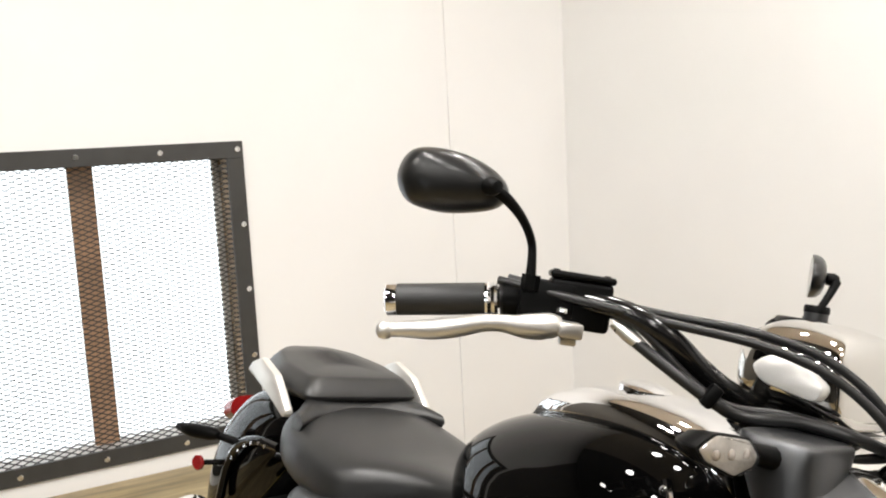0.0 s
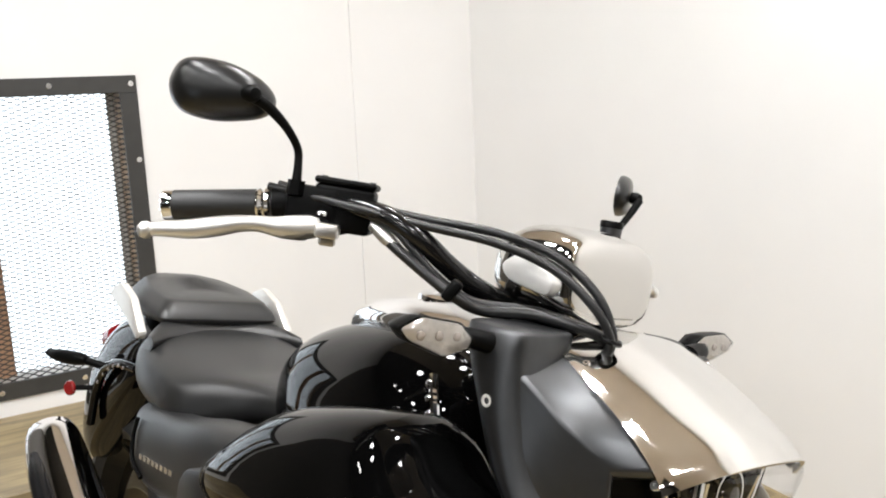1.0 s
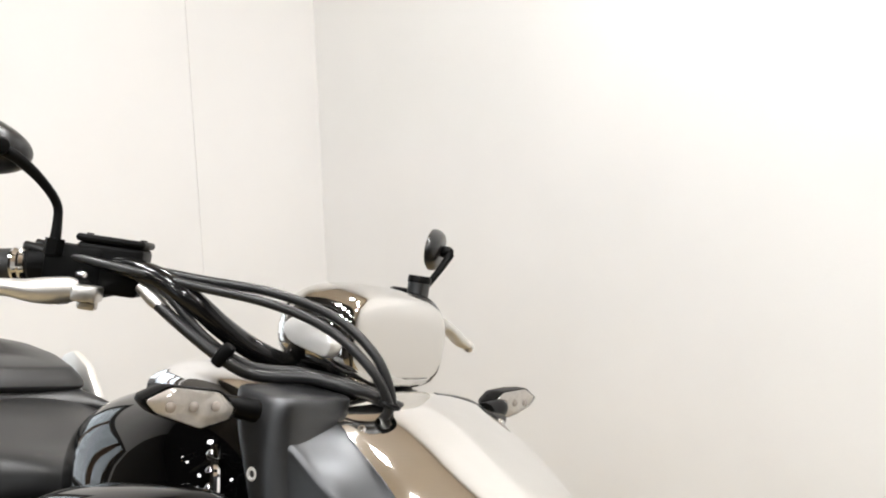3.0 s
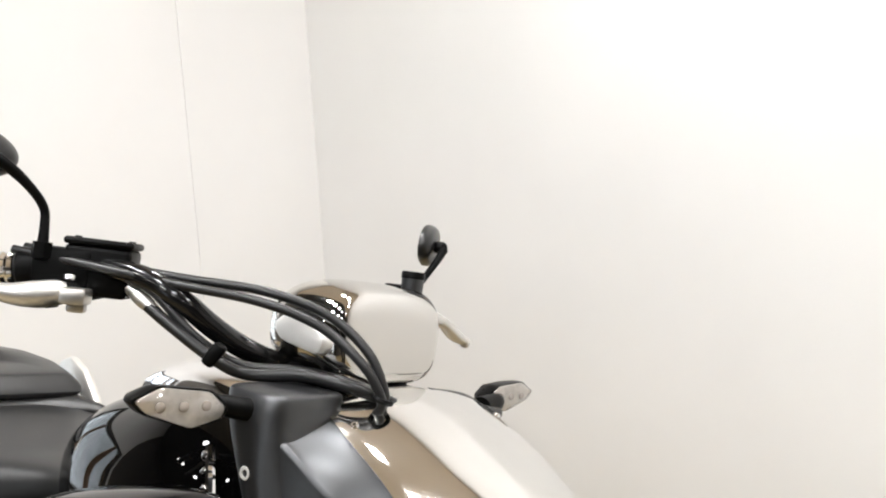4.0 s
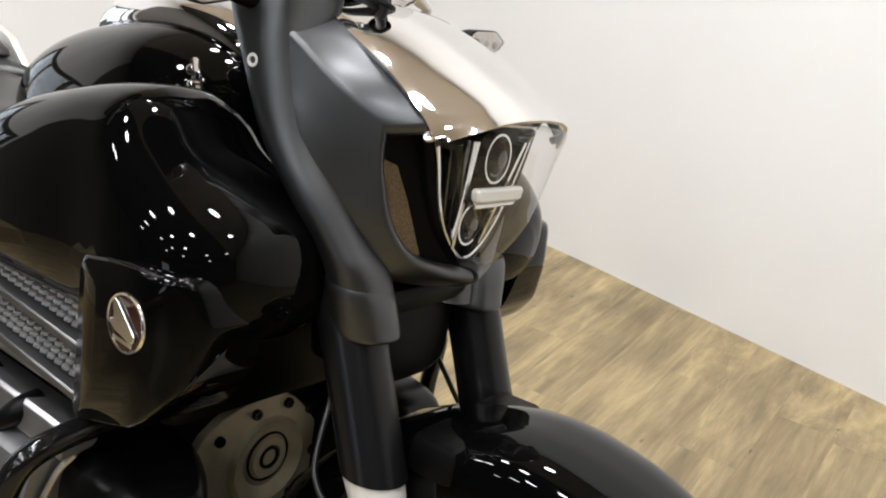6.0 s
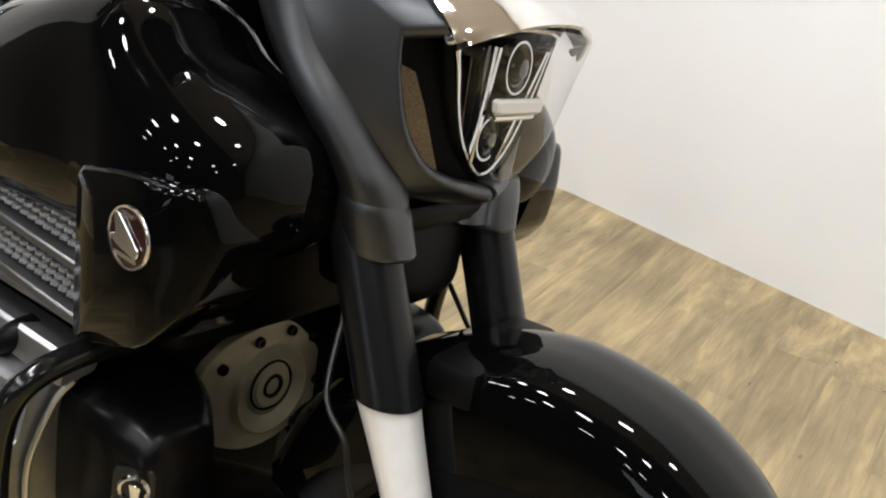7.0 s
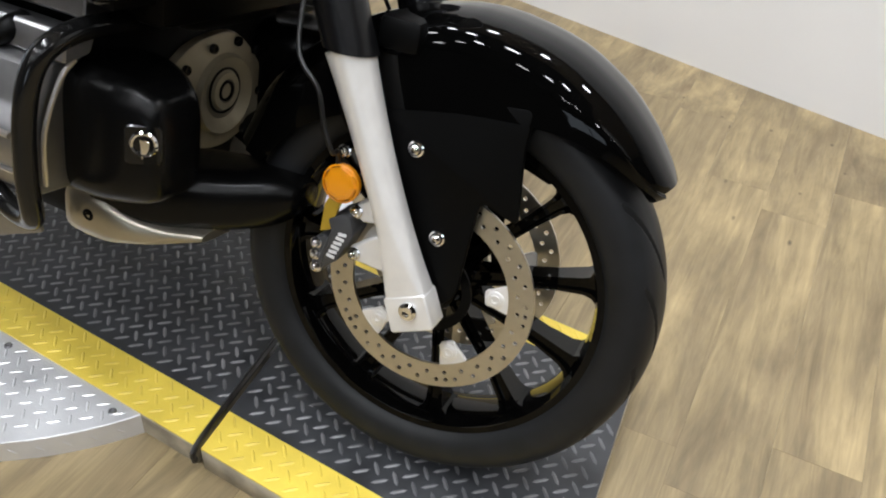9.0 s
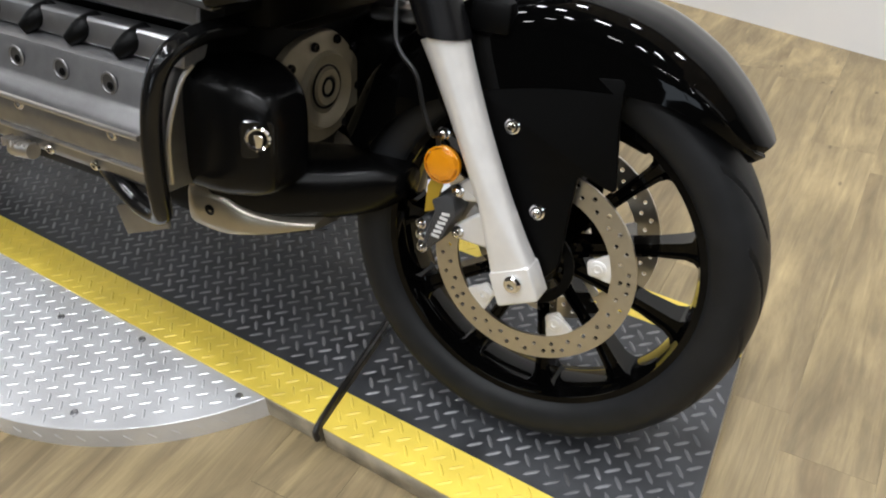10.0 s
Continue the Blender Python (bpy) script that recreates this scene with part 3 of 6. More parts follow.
# front fender
def fender_mesh():
    rows = []
    for deg, r, w, drop in ((158, 0.362, 0.080, 0.06), (140, 0.372, 0.088, 0.085), (118, 0.381, 0.092, 0.115), (95, 0.388, 0.093, 0.125), (76, 0.386, 0.092, 0.105), (62, 0.380, 0.090, 0.072), (52, 0.373, 0.086, 0.048), (45, 0.367, 0.078, 0.032), (41, 0.364, 0.066, 0.022), (39, 0.362, 0.05, 0.014)):
        a = radians(deg)
        row = []
        for y, dr in ((-1.02, -drop), (-1.0, -drop * 0.55), (-0.93, -0.028), (-0.7, -0.0095), (-0.36, -0.0015), (0, 0), (0.36, -0.0015), (0.7, -0.0095), (0.93, -0.028), (1.0, -drop * 0.55), (1.02, -drop)):
            rr = r + dr
            row.append((rr * math.cos(a), y * w, AX + rr * math.sin(a)))
        rows.append(row)
    return sheet(rows, 0.003, 4)


part("front_fender", fender_mesh(), BLACK, bike, "deep gloss black front fender", 50)


def stay():
    o = rounded([(-0.175, 0.60), (0.10, 0.615), (0.098, 0.56), (0.110, 0.460), (0.056, 0.478), (0.051, 0.42), (0.047, 0.335), (0.02, 0.30), (-0.03, 0.305), (-0.05, 0.36), (-0.10, 0.46), (-0.16, 0.54)], 0.012)
    return prism(o, -0.0935, -0.0845, "y", 0.003, 2)


for st in both("fender_stay", stay, MATTE, bike, "black fender side panel"):
    s = -1 if st.data.vertices[0].co.y < 0 else 1
    for x, z in ((0.006, 0.410), (-0.044, 0.524)):
        part("bolt", dome_bolt((x, s * 0.093, z), (0, s, 0), 0.009, 0.011), CHROME, st)
part("fender_bridge", box((-0.12, -0.10, 0.64), (-0.06, 0.10, 0.685), 0.01), MATTE, bike, "matt black fork bridge")

# fork shrouds
def shroud():
    return loft_z([(z, x - 0.010 - 0.044 * (z - 0.80), y, a, b, p) for z, x, y, a, b, p in [(0.806, -0.174, -0.124, 0.028, 0.034, 2.2), (0.825, -0.178, -0.129, 0.029, 0.036, 2.2), (0.85, -0.184, -0.134, 0.029, 0.038, 2.4), (0.875, -0.198, -0.141, 0.029, 0.039, 2.3), (0.92, -0.226, -0.152, 0.031, 0.044, 2.2), (0.965, -0.253, -0.159, 0.033, 0.046, 2.2), (1.03, -0.276, -0.163, 0.036, 0.047, 2.5), (1.075, -0.289, -0.160, 0.041, 0.049, 3.4), (1.102, -0.293, -0.155, 0.043, 0.049, 4.6), (1.107, -0.294, -0.153, 0.039, 0.045, 4.6)]], 5, 44)


shrouds = both("fork_shroud", shroud, SATIN, bike, "satin graphite fork cover")
for co in both("shroud_collar", lambda: moved(loft_z([(0.782, -0.160, -0.119, 0.031, 0.033, 2.2), (0.785, -0.160, -0.119, 0.034, 0.036, 2.2), (0.795, -0.161, -0.121, 0.0325, 0.0375, 2.2), (0.815, -0.165, -0.126, 0.0325, 0.0380, 2.2), (0.832, -0.169, -0.130, 0.0310, 0.0375, 2.3), (0.842, -0.172, -0.133, 0.029, 0.034, 2.3)], 4, 40), pose(-0.022, 0, -0.006)), SATIN, bike, "graphite collar under the fork cover"):
    if co.data.vertices[0].co.y > 0:
        co.location = (0, -0.020, 0)
for sh in shrouds:
    s = -1 if sh.data.vertices[0].co.y < 0 else 1
    if s > 0:
        sh.location = (-0.010, -0.060, -0.020)
    part("screw", bolt_head((-0.299, s * 0.206, 1.031), (0.15, s, 0), 0.0072, 0.005), FORKALU, sh, "pale screw")


# headlamp cowl cheeks
def cheek():
    """A side cowl: a top running in under the hood, a soft ridge, a crowned flank, and an open front with a rolled lip."""
    rows = [
        [(-0.318, -0.118, 1.092), (-0.312, -0.160, 1.086), (-0.304, -0.190, 1.073), (-0.299, -0.197, 1.050), (-0.272, -0.192, 0.985), (-0.242, -0.166, 0.91), (-0.214, -0.142, 0.852), (-0.200, -0.09, 0.836), (-0.190, -0.02, 0.830)],
        [(-0.268, -0.124, 1.080), (-0.268, -0.166, 1.066), (-0.266, -0.184, 1.055), (-0.263, -0.190, 1.034), (-0.244, -0.185, 0.970), (-0.216, -0.160, 0.902), (-0.192, -0.130, 0.846), (-0.180, -0.08, 0.832), (-0.172, -0.02, 0.826)],
        [(-0.214, -0.128, 1.052), (-0.224, -0.158, 1.032), (-0.227, -0.170, 1.024), (-0.226, -0.175, 1.006), (-0.215, -0.166, 0.952), (-0.194, -0.148, 0.895), (-0.174, -0.118, 0.848), (-0.160, -0.07, 0.832), (-0.150, -0.02, 0.826)],
        [(-0.150, -0.124, 1.010), (-0.180, -0.140, 1.000), (-0.188, -0.1475, 0.995), (-0.189, -0.1500, 0.980), (-0.185, -0.147, 0.945), (-0.173, -0.137, 0.895), (-0.160, -0.108, 0.858), (-0.142, -0.065, 0.842), (-0.130, -0.02, 0.835)],
        [(-0.142, -0.122, 1.000), (-0.173, -0.136, 0.992), (-0.182, -0.1435, 0.987), (-0.183, -0.1450, 0.976), (-0.179, -0.142, 0.944), (-0.168, -0.132, 0.898), (-0.155, -0.104, 0.864), (-0.137, -0.063, 0.848), (-0.126, -0.02, 0.841)],
        [(-0.150, -0.118, 0.994), (-0.180, -0.132, 0.986), (-0.187, -0.1385, 0.982), (-0.188, -0.1400, 0.972), (-0.184, -0.137, 0.944), (-0.174, -0.127, 0.902), (-0.163, -0.100, 0.868), (-0.145, -0.060, 0.852), (-0.134, -0.02, 0.845)],
        [(-0.205, -0.118, 0.990), (-0.205, -0.130, 0.984), (-0.208, -0.136, 0.980), (-0.208, -0.1375, 0.972), (-0.204, -0.134, 0.944), (-0.196, -0.124, 0.902), (-0.185, -0.098, 0.868), (-0.168, -0.058, 0.852), (-0.156, -0.02, 0.845)]]
    shell = []
    for row in rows:
        top, ridge, flank = Vector(row[0]), Vector((row[2][0], row[3][1] + 0.001, row[2][2] + 0.002)), Vector(row[3])
        shell.append([top, top.lerp(ridge, 0.5), ridge.lerp(top, 0.10), ridge, ridge.lerp(flank, 0.35), flank.lerp(Vector(row[4]), 0.3)] + row[4:])
    return sheet(shell, 0.003, 4)


for ck in both("headlamp_cheek", cheek, SATIN, bike, "satin graphite headlamp side cowl", 40):
    if ck.data.vertices[0].co.y > 0:
        ck.location = (0, -0.030, 0)


def face_panel(pts, depth):
    """A panel on the cowl's front face, pushed ahead by depth."""
    bm = bmesh.new()
    a = [bm.verts.new(p) for p in pts]
    b = [bm.verts.new((x + depth, y - depth * 0.4, z)) for x, y, z in pts]
    bm.faces.new(a)
    bm.faces.new(b[::-1])
    for i in range(len(a)):
        bm.faces.new((a[i], b[i], b[(i + 1) % len(a)], a[(i + 1) % len(a)]))
    return bm


both("intake_duct", lambda: face_panel([(-0.196, -0.140, 0.984), (-0.166, -0.090, 0.984), (-0.160, -0.068, 0.925), (-0.154, -0.040, 0.868), (-0.155, -0.020, 0.848), (-0.172, -0.060, 0.850), (-0.186, -0.110, 0.866), (-0.194, -0.132, 0.91)], 0.006), MATTE, bike, "matt black intake recess")
both("intake_mesh", lambda: face_panel([(-0.194, -0.137, 0.962), (-0.183, -0.120, 0.955), (-0.177, -0.102, 0.922), (-0.170, -0.072, 0.862), (-0.178, -0.094, 0.862), (-0.186, -0.115, 0.872), (-0.193, -0.133, 0.920)], 0.0085), GRILLE, bike, "bronze wire mesh in the intake")

# headlamp
lamp = group_part("headlamp", "clear shield-shaped headlamp")
shield = [(0.0, 0.834), (0.020, 0.842), (0.047, 0.870), (0.066, 0.905), (0.080, 0.945), (0.090, 0.985), (0.060, 0.999), (0.0, 1.004)]


def shield_loop(k, dz=0.0):
    half = [(y * k * 1.14, 0.934 + (z - 0.925) * k * 0.96 + dz) for y, z in shield]
    return half + [(-y, z) for y, z in reversed(half[1:-1])]


def lens_mesh():
    def front(y, z):
        return -0.052 - 3.6 * y * y - 0.24 * (1.0 - z) - 0.6 * max(0.0, 0.90 - z) ** 1.3
    base = [tuple(p) for p in catmull(shield_loop(1.0), 3, True)]

    out = [[(front(y, z) - 0.05, y, z) for y, z in base]]
    for k in (1.0, 0.985, 0.9, 0.7, 0.45, 0.2):
        out.append([(front(y, z) - (0.012 if k == 1.0 else 0.003 if k > 0.95 else 0), y, z) for y, z in ((y * k, 0.925 + (z - 0.925) * k) for y, z in base)])
    bm = skin(out, False)
    bm.verts.ensure_lookup_table()
    n = len(base)
    bm.faces.new([bm.verts[len(bm.verts) - n + i] for i in range(n)])
    return bm


lens_ = part("lens", lens_mesh(), GLASS, lamp, "clear lamp lens", 50)
lens_.visible_shadow = False
bez = []
for x, k in ((-0.100, 1.10), (-0.094, 1.115), (-0.090, 1.06), (-0.110, 1.0)):
    bez.append([(x - 3.0 * y * y - 0.22 * (1.0 - z), y, z) for y, z in catmull(shield_loop(k), 3, True)])
back = [[(x - 0.10 - 3.0 * y * y - 0.2 * (1.0 - z), y, z) for y, z in catmull(shield_loop(k), 3, True)] for x, k in ((0.0, 1.0), (-0.04, 0.97), (-0.10, 0.9))]
part("lamp_bezel", skin([back[2], back[1]] + bez, False), MATTE, lamp, "matt black lamp surround", 60)
part("reflector", skin([[(-0.135 - 0.3 * (1.0 - z), y, z) for y, z in catmull(shield_loop(0.985), 3, True)], [(-0.15 - 0.3 * (1.0 - z), y, z) for y, z in catmull(shield_loop(0.9), 3, True)]]), MATTE, lamp)
part("light_bar", prism(rounded([(-0.048, 0.936), (0.056, 0.936), (0.052, 0.920), (-0.044, 0.920)], 0.004, 2), -0.112, -0.101, "x", 0.003, 1), WHITEBAR, lamp, "white light bar")
part("bar_lip", prism(rounded([(-0.044, 0.920), (0.052, 0.920), (0.047, 0.913), (-0.039, 0.913)], 0.003, 2), -0.116, -0.107, "x", 0.002, 1), CHROME, lamp, "chromed lip under the light bar")
for s in (-1, 1):
    def blade(a, b, w):
        """A flat bar down the lamp, from a point above to one below."""
        return skin([[(x - 0.012, y - w, z), (x, y - w, z), (x, y + w, z), (x - 0.012, y + w, z)] for x, y, z in (a, tuple((p + q) / 2 for p, q in zip(a, b)), b)])
    part("side_bar", blade((-0.106, s * 0.052 - 0.006, 0.985), (-0.128, s * 0.028 - 0.006, 0.866), 0.0028), CHROME, lamp, "chromed upright bar", 20)
    part("trim_blade", blade((-0.128, s * 0.070, 0.972), (-0.140, s * 0.040, 0.872), 0.003), SMOKED, lamp, "", 20)
dish = [[(x - 3.0 * y * y - 0.24 * (1.0 - z), y, z) for y, z in catmull(shield_loop(k), 3, True)] for x, k in ((-0.100, 0.985), (-0.112, 0.90), (-0.128, 0.84))]
part("reflector_dish", skin(dish, False), SMOKED, lamp, "smoked chrome dish round the lamp", 60)
rim_line = [(-0.096 - 3.0 * y * y - 0.24 * (1.0 - z), y, z) for y, z in catmull(shield_loop(0.955), 3, True)]
part("lens_rim", tube(rim_line, 0.0028, 6, 1, True, False), CHROME, lamp, "bright rim inside the lens")
for z, r in ((0.966, 0.025), (0.888, 0.021)):
    m = pose(-0.118 - 0.25 * (0.96 - z), 0, z, 0, 90, 0)
    part("projector", lathe([(0, 0.012), (r * 0.4, 0.010), (r * 0.62, 0.003), (r * 0.66, -0.004), (r, 0.004), (r, -0.03)], m, 32), GLOSSLENS, lamp, "round projector lens")
    part("projector_ring", lathe([(r * 0.66, 0.0), (r * 0.70, 0.003), (r * 0.78, 0.004), (r * 0.8, -0.003)], m, 32), SMOKED, lamp, "thin chrome ring")
    part("bowl_edge", lathe([(r, -0.02), (r + 0.0025, -0.02), (r + 0.0025, 0.005), (r, 0.005), (r, -0.02)], m, 32), CHROME, lamp)


# hood over the lamp
def hood_mesh():
    rows = []
    for x0, w, zc, ze, back_ in ((-0.335, 0.110, 1.096, 1.080, 0.0), (-0.29, 0.129, 1.106, 1.087, 0.0), (-0.24, 0.135, 1.096, 1.065, 0.0), (-0.19, 0.137, 1.077, 1.039, 0.0), (-0.145, 0.137, 1.055, 1.010, -0.006), (-0.108, 0.136, 1.036, 0.992, -0.026), (-0.084, 0.134, 1.018, 0.982, -0.046)):
        row = []
        for k in (-1, -0.86, -0.5, 0, 0.5, 0.86, 1):
            row.append((x0 + back_ * abs(k) ** 2.2, w * k, ze + (zc - ze) * (1 - abs(k) ** 2.4)))
        rows.append(row)
    return sheet(rows, 0.004, 5, -1)


part("lamp_hood", hood_mesh(), CHROME2, bike, "polished dark chrome hood over the headlamp", 50)
lamp.location = (-0.020, 0, 0.004)
for s in (-1, 1):
    part("hood_screw", bolt_head((-0.137, s * 0.135, 0.990), (0.3, s * 0.8, 0.5), 0.005, 0.004), CHROME, bike)
    part("hood_clip", bolt_head((-0.250, s * 0.120, 1.080), (0.1, s * 0.5, 0.9), 0.0045, 0.003), CHROME, bike)


part("hood_slit", tube([(-0.163, -0.030, 1.0632), (-0.149, -0.026, 1.0566), (-0.135, -0.022, 1.0498)], [0.0008, 0.0022, 0.0008], 8, 4), MATTE, bike, "dark slit in the hood")
part("lamp_bracket", loft_z([(0.80, -0.225, 0, 0.035, 0.075, 4), (0.825, -0.225, 0, 0.035, 0.085, 4), (0.84, -0.228, 0, 0.03, 0.09, 4), (0.88, -0.235, 0, 0.03, 0.10, 4), (1.05, -0.29, 0, 0.03, 0.105, 4)], 3), MATTE, bike, "matt black lamp bracket")
part("fork_cover", loft_z([(0.70, -0.200, 0, 0.012, 0.050, 3), (0.72, -0.205, 0, 0.018, 0.078, 3), (0.80, -0.215, 0, 0.020, 0.088, 3), (0.83, -0.215, 0, 0.020, 0.088, 3)], 4), MATTE, bike, "matt black cover between the fork tubes")
part("lower_clamp", box((-0.235, -0.135, 0.79), (-0.172, 0.125, 0.822), 0.012), MATTE, bike)
part("upper_clamp", box((-0.345, -0.14, 1.060), (-0.285, 0.12, 1.084), 0.01), MATTE, bike)
part("steering_head", loft_z([(0.70, -0.27, 0, 0.05, 0.06, 3), (0.85, -0.30, 0, 0.05, 0.06, 3), (1.06, -0.35, 0, 0.05, 0.05, 3)], 3), MATTE, bike)

# turn signals
def signal_outline(k):
    return rounded([(0.279 + 0.054 * k, 1.100), (0.279 + 0.026 * k, 1.096 + 0.017 * k), (0.279 - 0.030 * k, 1.092 + 0.016 * k), (0.279 - 0.052 * k, 1.089 + 0.003 * k), (0.279 - 0.047 * k, 1.089 - 0.008 * k), (0.279 - 0.012 * k, 1.090 - 0.018 * k), (0.279 + 0.040 * k, 1.094 - 0.006 * k)], 0.005 * k, 3)


for s in (-1, 1):
    sig = group_part("turn_signal", "clear front turn signal")

    def body():
        rings = [[(x, y, z) for y, z in signal_outline(k)] for x, k in ((-0.335, 0.35), (-0.325, 0.75), (-0.308, 0.97), (-0.300, 1.0), (-0.294, 1.0), (-0.2935, 0.93))]
        return skin(rings)

    def clear():
        rings = [[(x, y, z) for y, z in signal_outline(k)] for x, k in ((-0.2930, 0.93), (-0.289, 0.90), (-0.284, 0.70), (-0.282, 0.35))]
        return skin(rings)
    sig.location = (-0.018, 0, 0)
    lift = Matrix.Translation((0, 0 if s < 0 else -0.045, 0 if s < 0 else -0.003))
    for nm, mk, mt, lb in (("housing", body, MATTE, "black housing"), ("lens", clear, SIGLENS, "clear faceted lens")):
        bm = mk() if s > 0 else mirrored(mk())
        part(nm, moved(bm, lift), mt, sig, lb, 50)
    def back():
        return skin([[(x, y, z) for y, z in signal_outline(k)] for x, k in ((-0.2932, 0.90), (-0.2922, 0.86), (-0.2925, 0.3))])
    part("reflector", moved(back() if s > 0 else mirrored(back()), lift), SIGREFL, sig, "silver reflector", 50)
    yy = 0.279 if s < 0 else 0.234
    zz = 1.094 if s < 0 else 1.090
    for k in range(3):
        part("bulb", lathe([(0, 0.0018), (0.003, 0.0013), (0.0048, 0.0), (0.0048, -0.002)], pose(-0.2900, s * (yy - 0.024 + 0.024 * k), zz, 0, 90, 0), 14), BULB, sig, "pale lamp bulb")
    part("stem", tube([(-0.315, s * (yy - 0.035), zz), (-0.295, s * 0.205, zz - 0.006), (-0.285, s * 0.16, zz - 0.012)], [0.009, 0.012, 0.015], 12), MATTE, sig)

part("signal_stay", tube([(-0.285, 0.030, 1.098), (-0.282, 0.085, 1.091), (-0.283, 0.134, 1.077), (-0.288, 0.175, 1.074)], [0.012, 0.013, 0.011, 0.008], 12, 5), SATIN2, bike, "dark signal stay")

# handlebar
BAR = [(-0.70, 0.392, 1.170), (-0.64, 0.331, 1.185), (-0.565, 0.262, 1.203), (-0.49, 0.230, 1.200), (-0.446, 0.205, 1.180), (-0.428, 0.172, 1.154), (-0.415, 0.135, 1.133), (-0.404, 0.09, 1.120), (-0.400, 0, 1.117)]
part("handlebar", tube([(s_x, s_y * sd, s_z) for sd, half in ((-1, BAR), (1, BAR[-2::-1])) for s_x, s_y, s_z in half], 0.0125, 14, 6), GLOSSBAR, bike, "black tubular handlebar")
for s in (-1, 1):
    off = Vector((-0.045, -s * 0.018, 0.004))

    def at(t, r=0.0):
        a, b = Vector((-0.70, s * 0.392, 1.170)), Vector((-0.565, s * 0.252, 1.203))
        return tuple(a.lerp(b, t))
    grip = part("grip", tube([at(0.04), at(0.3), at(0.56)], 0.0185, 20, 10), GRIP, bike, "black rubber grip")
    part("end_weight", tube([at(-0.03), at(-0.02), at(0.03), at(0.05)], [0.016, 0.0185, 0.0185, 0.0175], 20, 1, smooth=False), CHROME, grip, "chrome bar end")
    part("collar", tube([at(0.555), at(0.57), at(0.59), at(0.61), at(0.63)], [0.019, 0.020, 0.0175, 0.020, 0.018], 20, 1, smooth=False), CHROME, grip, "chrome grip collar")
    sw = tube([at(0.64), at(0.66), at(0.8), at(0.84)], [0.019, 0.024, 0.024, 0.019], 16, 1, smooth=False)
    part("switch_box", sw, MATTE, bike, "black switch housing")
    part("control_clamp", moved(box((-0.028, -0.022, -0.028), (0.035, 0.022, 0.022), 0.006), Matrix.Translation(off) @ pose(-0.528, s * 0.29, 1.195, 0, 0, -s * 43)), MATTE, bike, "black lever clamp")
    part("switch_knob", moved(box((-0.010, -0.016, -0.008), (0.018, 0.016, 0.004), 0.003), Matrix.Translation(off) @ pose(-0.535, s * 0.31, 1.158, 0, 0, -s * 43)), MATTE, bike)
    part("lever_bracket", moved(tube([(-0.50, s * 0.250, 1.180), (-0.505, s * 0.285, 1.172), (-0.52, s * 0.312, 1.166)], [0.013, 0.014, 0.010], 10), Matrix.Translation(off)), MATTE, bike)
    reach = [(-0.530, s * 0.288, 1.174), (-0.538, s * 0.310, 1.171), (-0.548, s * 0.336, 1.168), (-0.566, s * 0.370, 1.162), (-0.594, s * 0.412, 1.153), (-0.622, s * 0.450, 1.143)]
    if s > 0:
        reach = [(-0.520, 0.285, 1.178), (-0.532, 0.312, 1.174), (-0.542, 0.340, 1.170), (-0.552, 0.375, 1.160), (-0.557, 0.412, 1.147), (-0.561, 0.446, 1.134)]
    lv = tube([(x, y, z + dz) for (x, y, z), dz in zip(catmull(reach, 3), (0, 0, 0, -0.001, -0.001, -0.001, 0, 0.002, 0.003, 0.003, 0.001, -0.001, -0.002, -0.001, 0, 0))], [0.011, 0.0135, 0.0140, 0.0145, 0.0140, 0.0130, 0.0112, 0.0096, 0.0092, 0.0098, 0.0112, 0.0116, 0.0110, 0.0098, 0.0085, 0.0070], 12, 3)
    lever = part("lever", join(lv, lathe([(0, -0.010), (0.006, -0.0085), (0.0095, -0.003), (0.0095, 0.003), (0.006, 0.0085), (0, 0.010)], Matrix.Translation(reach[-1]), 14)), LEVER, bike, "polished aluminium lever")
    part("pivot_screw", bolt_head((-0.531, s * 0.285, 1.188), (0, 0, 1), 0.007, 0.005), CHROME, lever)
    part("lever_mount", moved(join(box((-0.013, -0.022, -0.007), (0.013, 0.016, 0.010), 0.003), box((-0.009, -0.004, -0.016), (0.010, 0.012, 0.002), 0.003)), pose(-0.522, s * 0.280, 1.170, 0, 0, -s * 50)), ALU, lever, "silver lever mount")
    # mirror
    mir = group_part("mirror", "black oval rear-view mirror")
    mir.location = (-0.026, 0, 0) if s < 0 else (-0.014, 0, 0)
    SL = (0.0, -0.012, -0.022)
    part("stalk", tube([(-0.545, s * 0.300, 1.205), (-0.55, s * 0.298, 1.24), (-0.553, s * 0.301, 1.262), (-0.548, s * 0.325, 1.284), (-0.550, s * 0.352, 1.302), (-0.562, s * 0.370, 1.311)], [0.0070, 0.0052, 0.0050, 0.0054, 0.0066, 0.0068], 12, 6) if s < 0 else tube([(-0.548, 0.290, 1.205), (-0.548, 0.310, 1.225), (-0.545, 0.340, 1.262), (-0.545, 0.358, 1.286)], [0.006, 0.0055, 0.006, 0.007], 12, 6), MATTE, mir)
    part("stalk_nut", tube([(-0.545, s * (0.300 if s < 0 else 0.288), 1.207 if s < 0 else 1.190), (-0.545, s * (0.300 if s < 0 else 0.291), 1.224)], 0.0105, 6, 1, smooth=False), MATTE, mir)
    ol = [tuple(p) for p in catmull([(0.455, 1.307), (0.447, 1.334), (0.425, 1.343), (0.385, 1.341), (0.348, 1.327), (0.331, 1.308), (0.340, 1.289), (0.370, 1.279), (0.405, 1.275), (0.440, 1.282)], 4, True)]
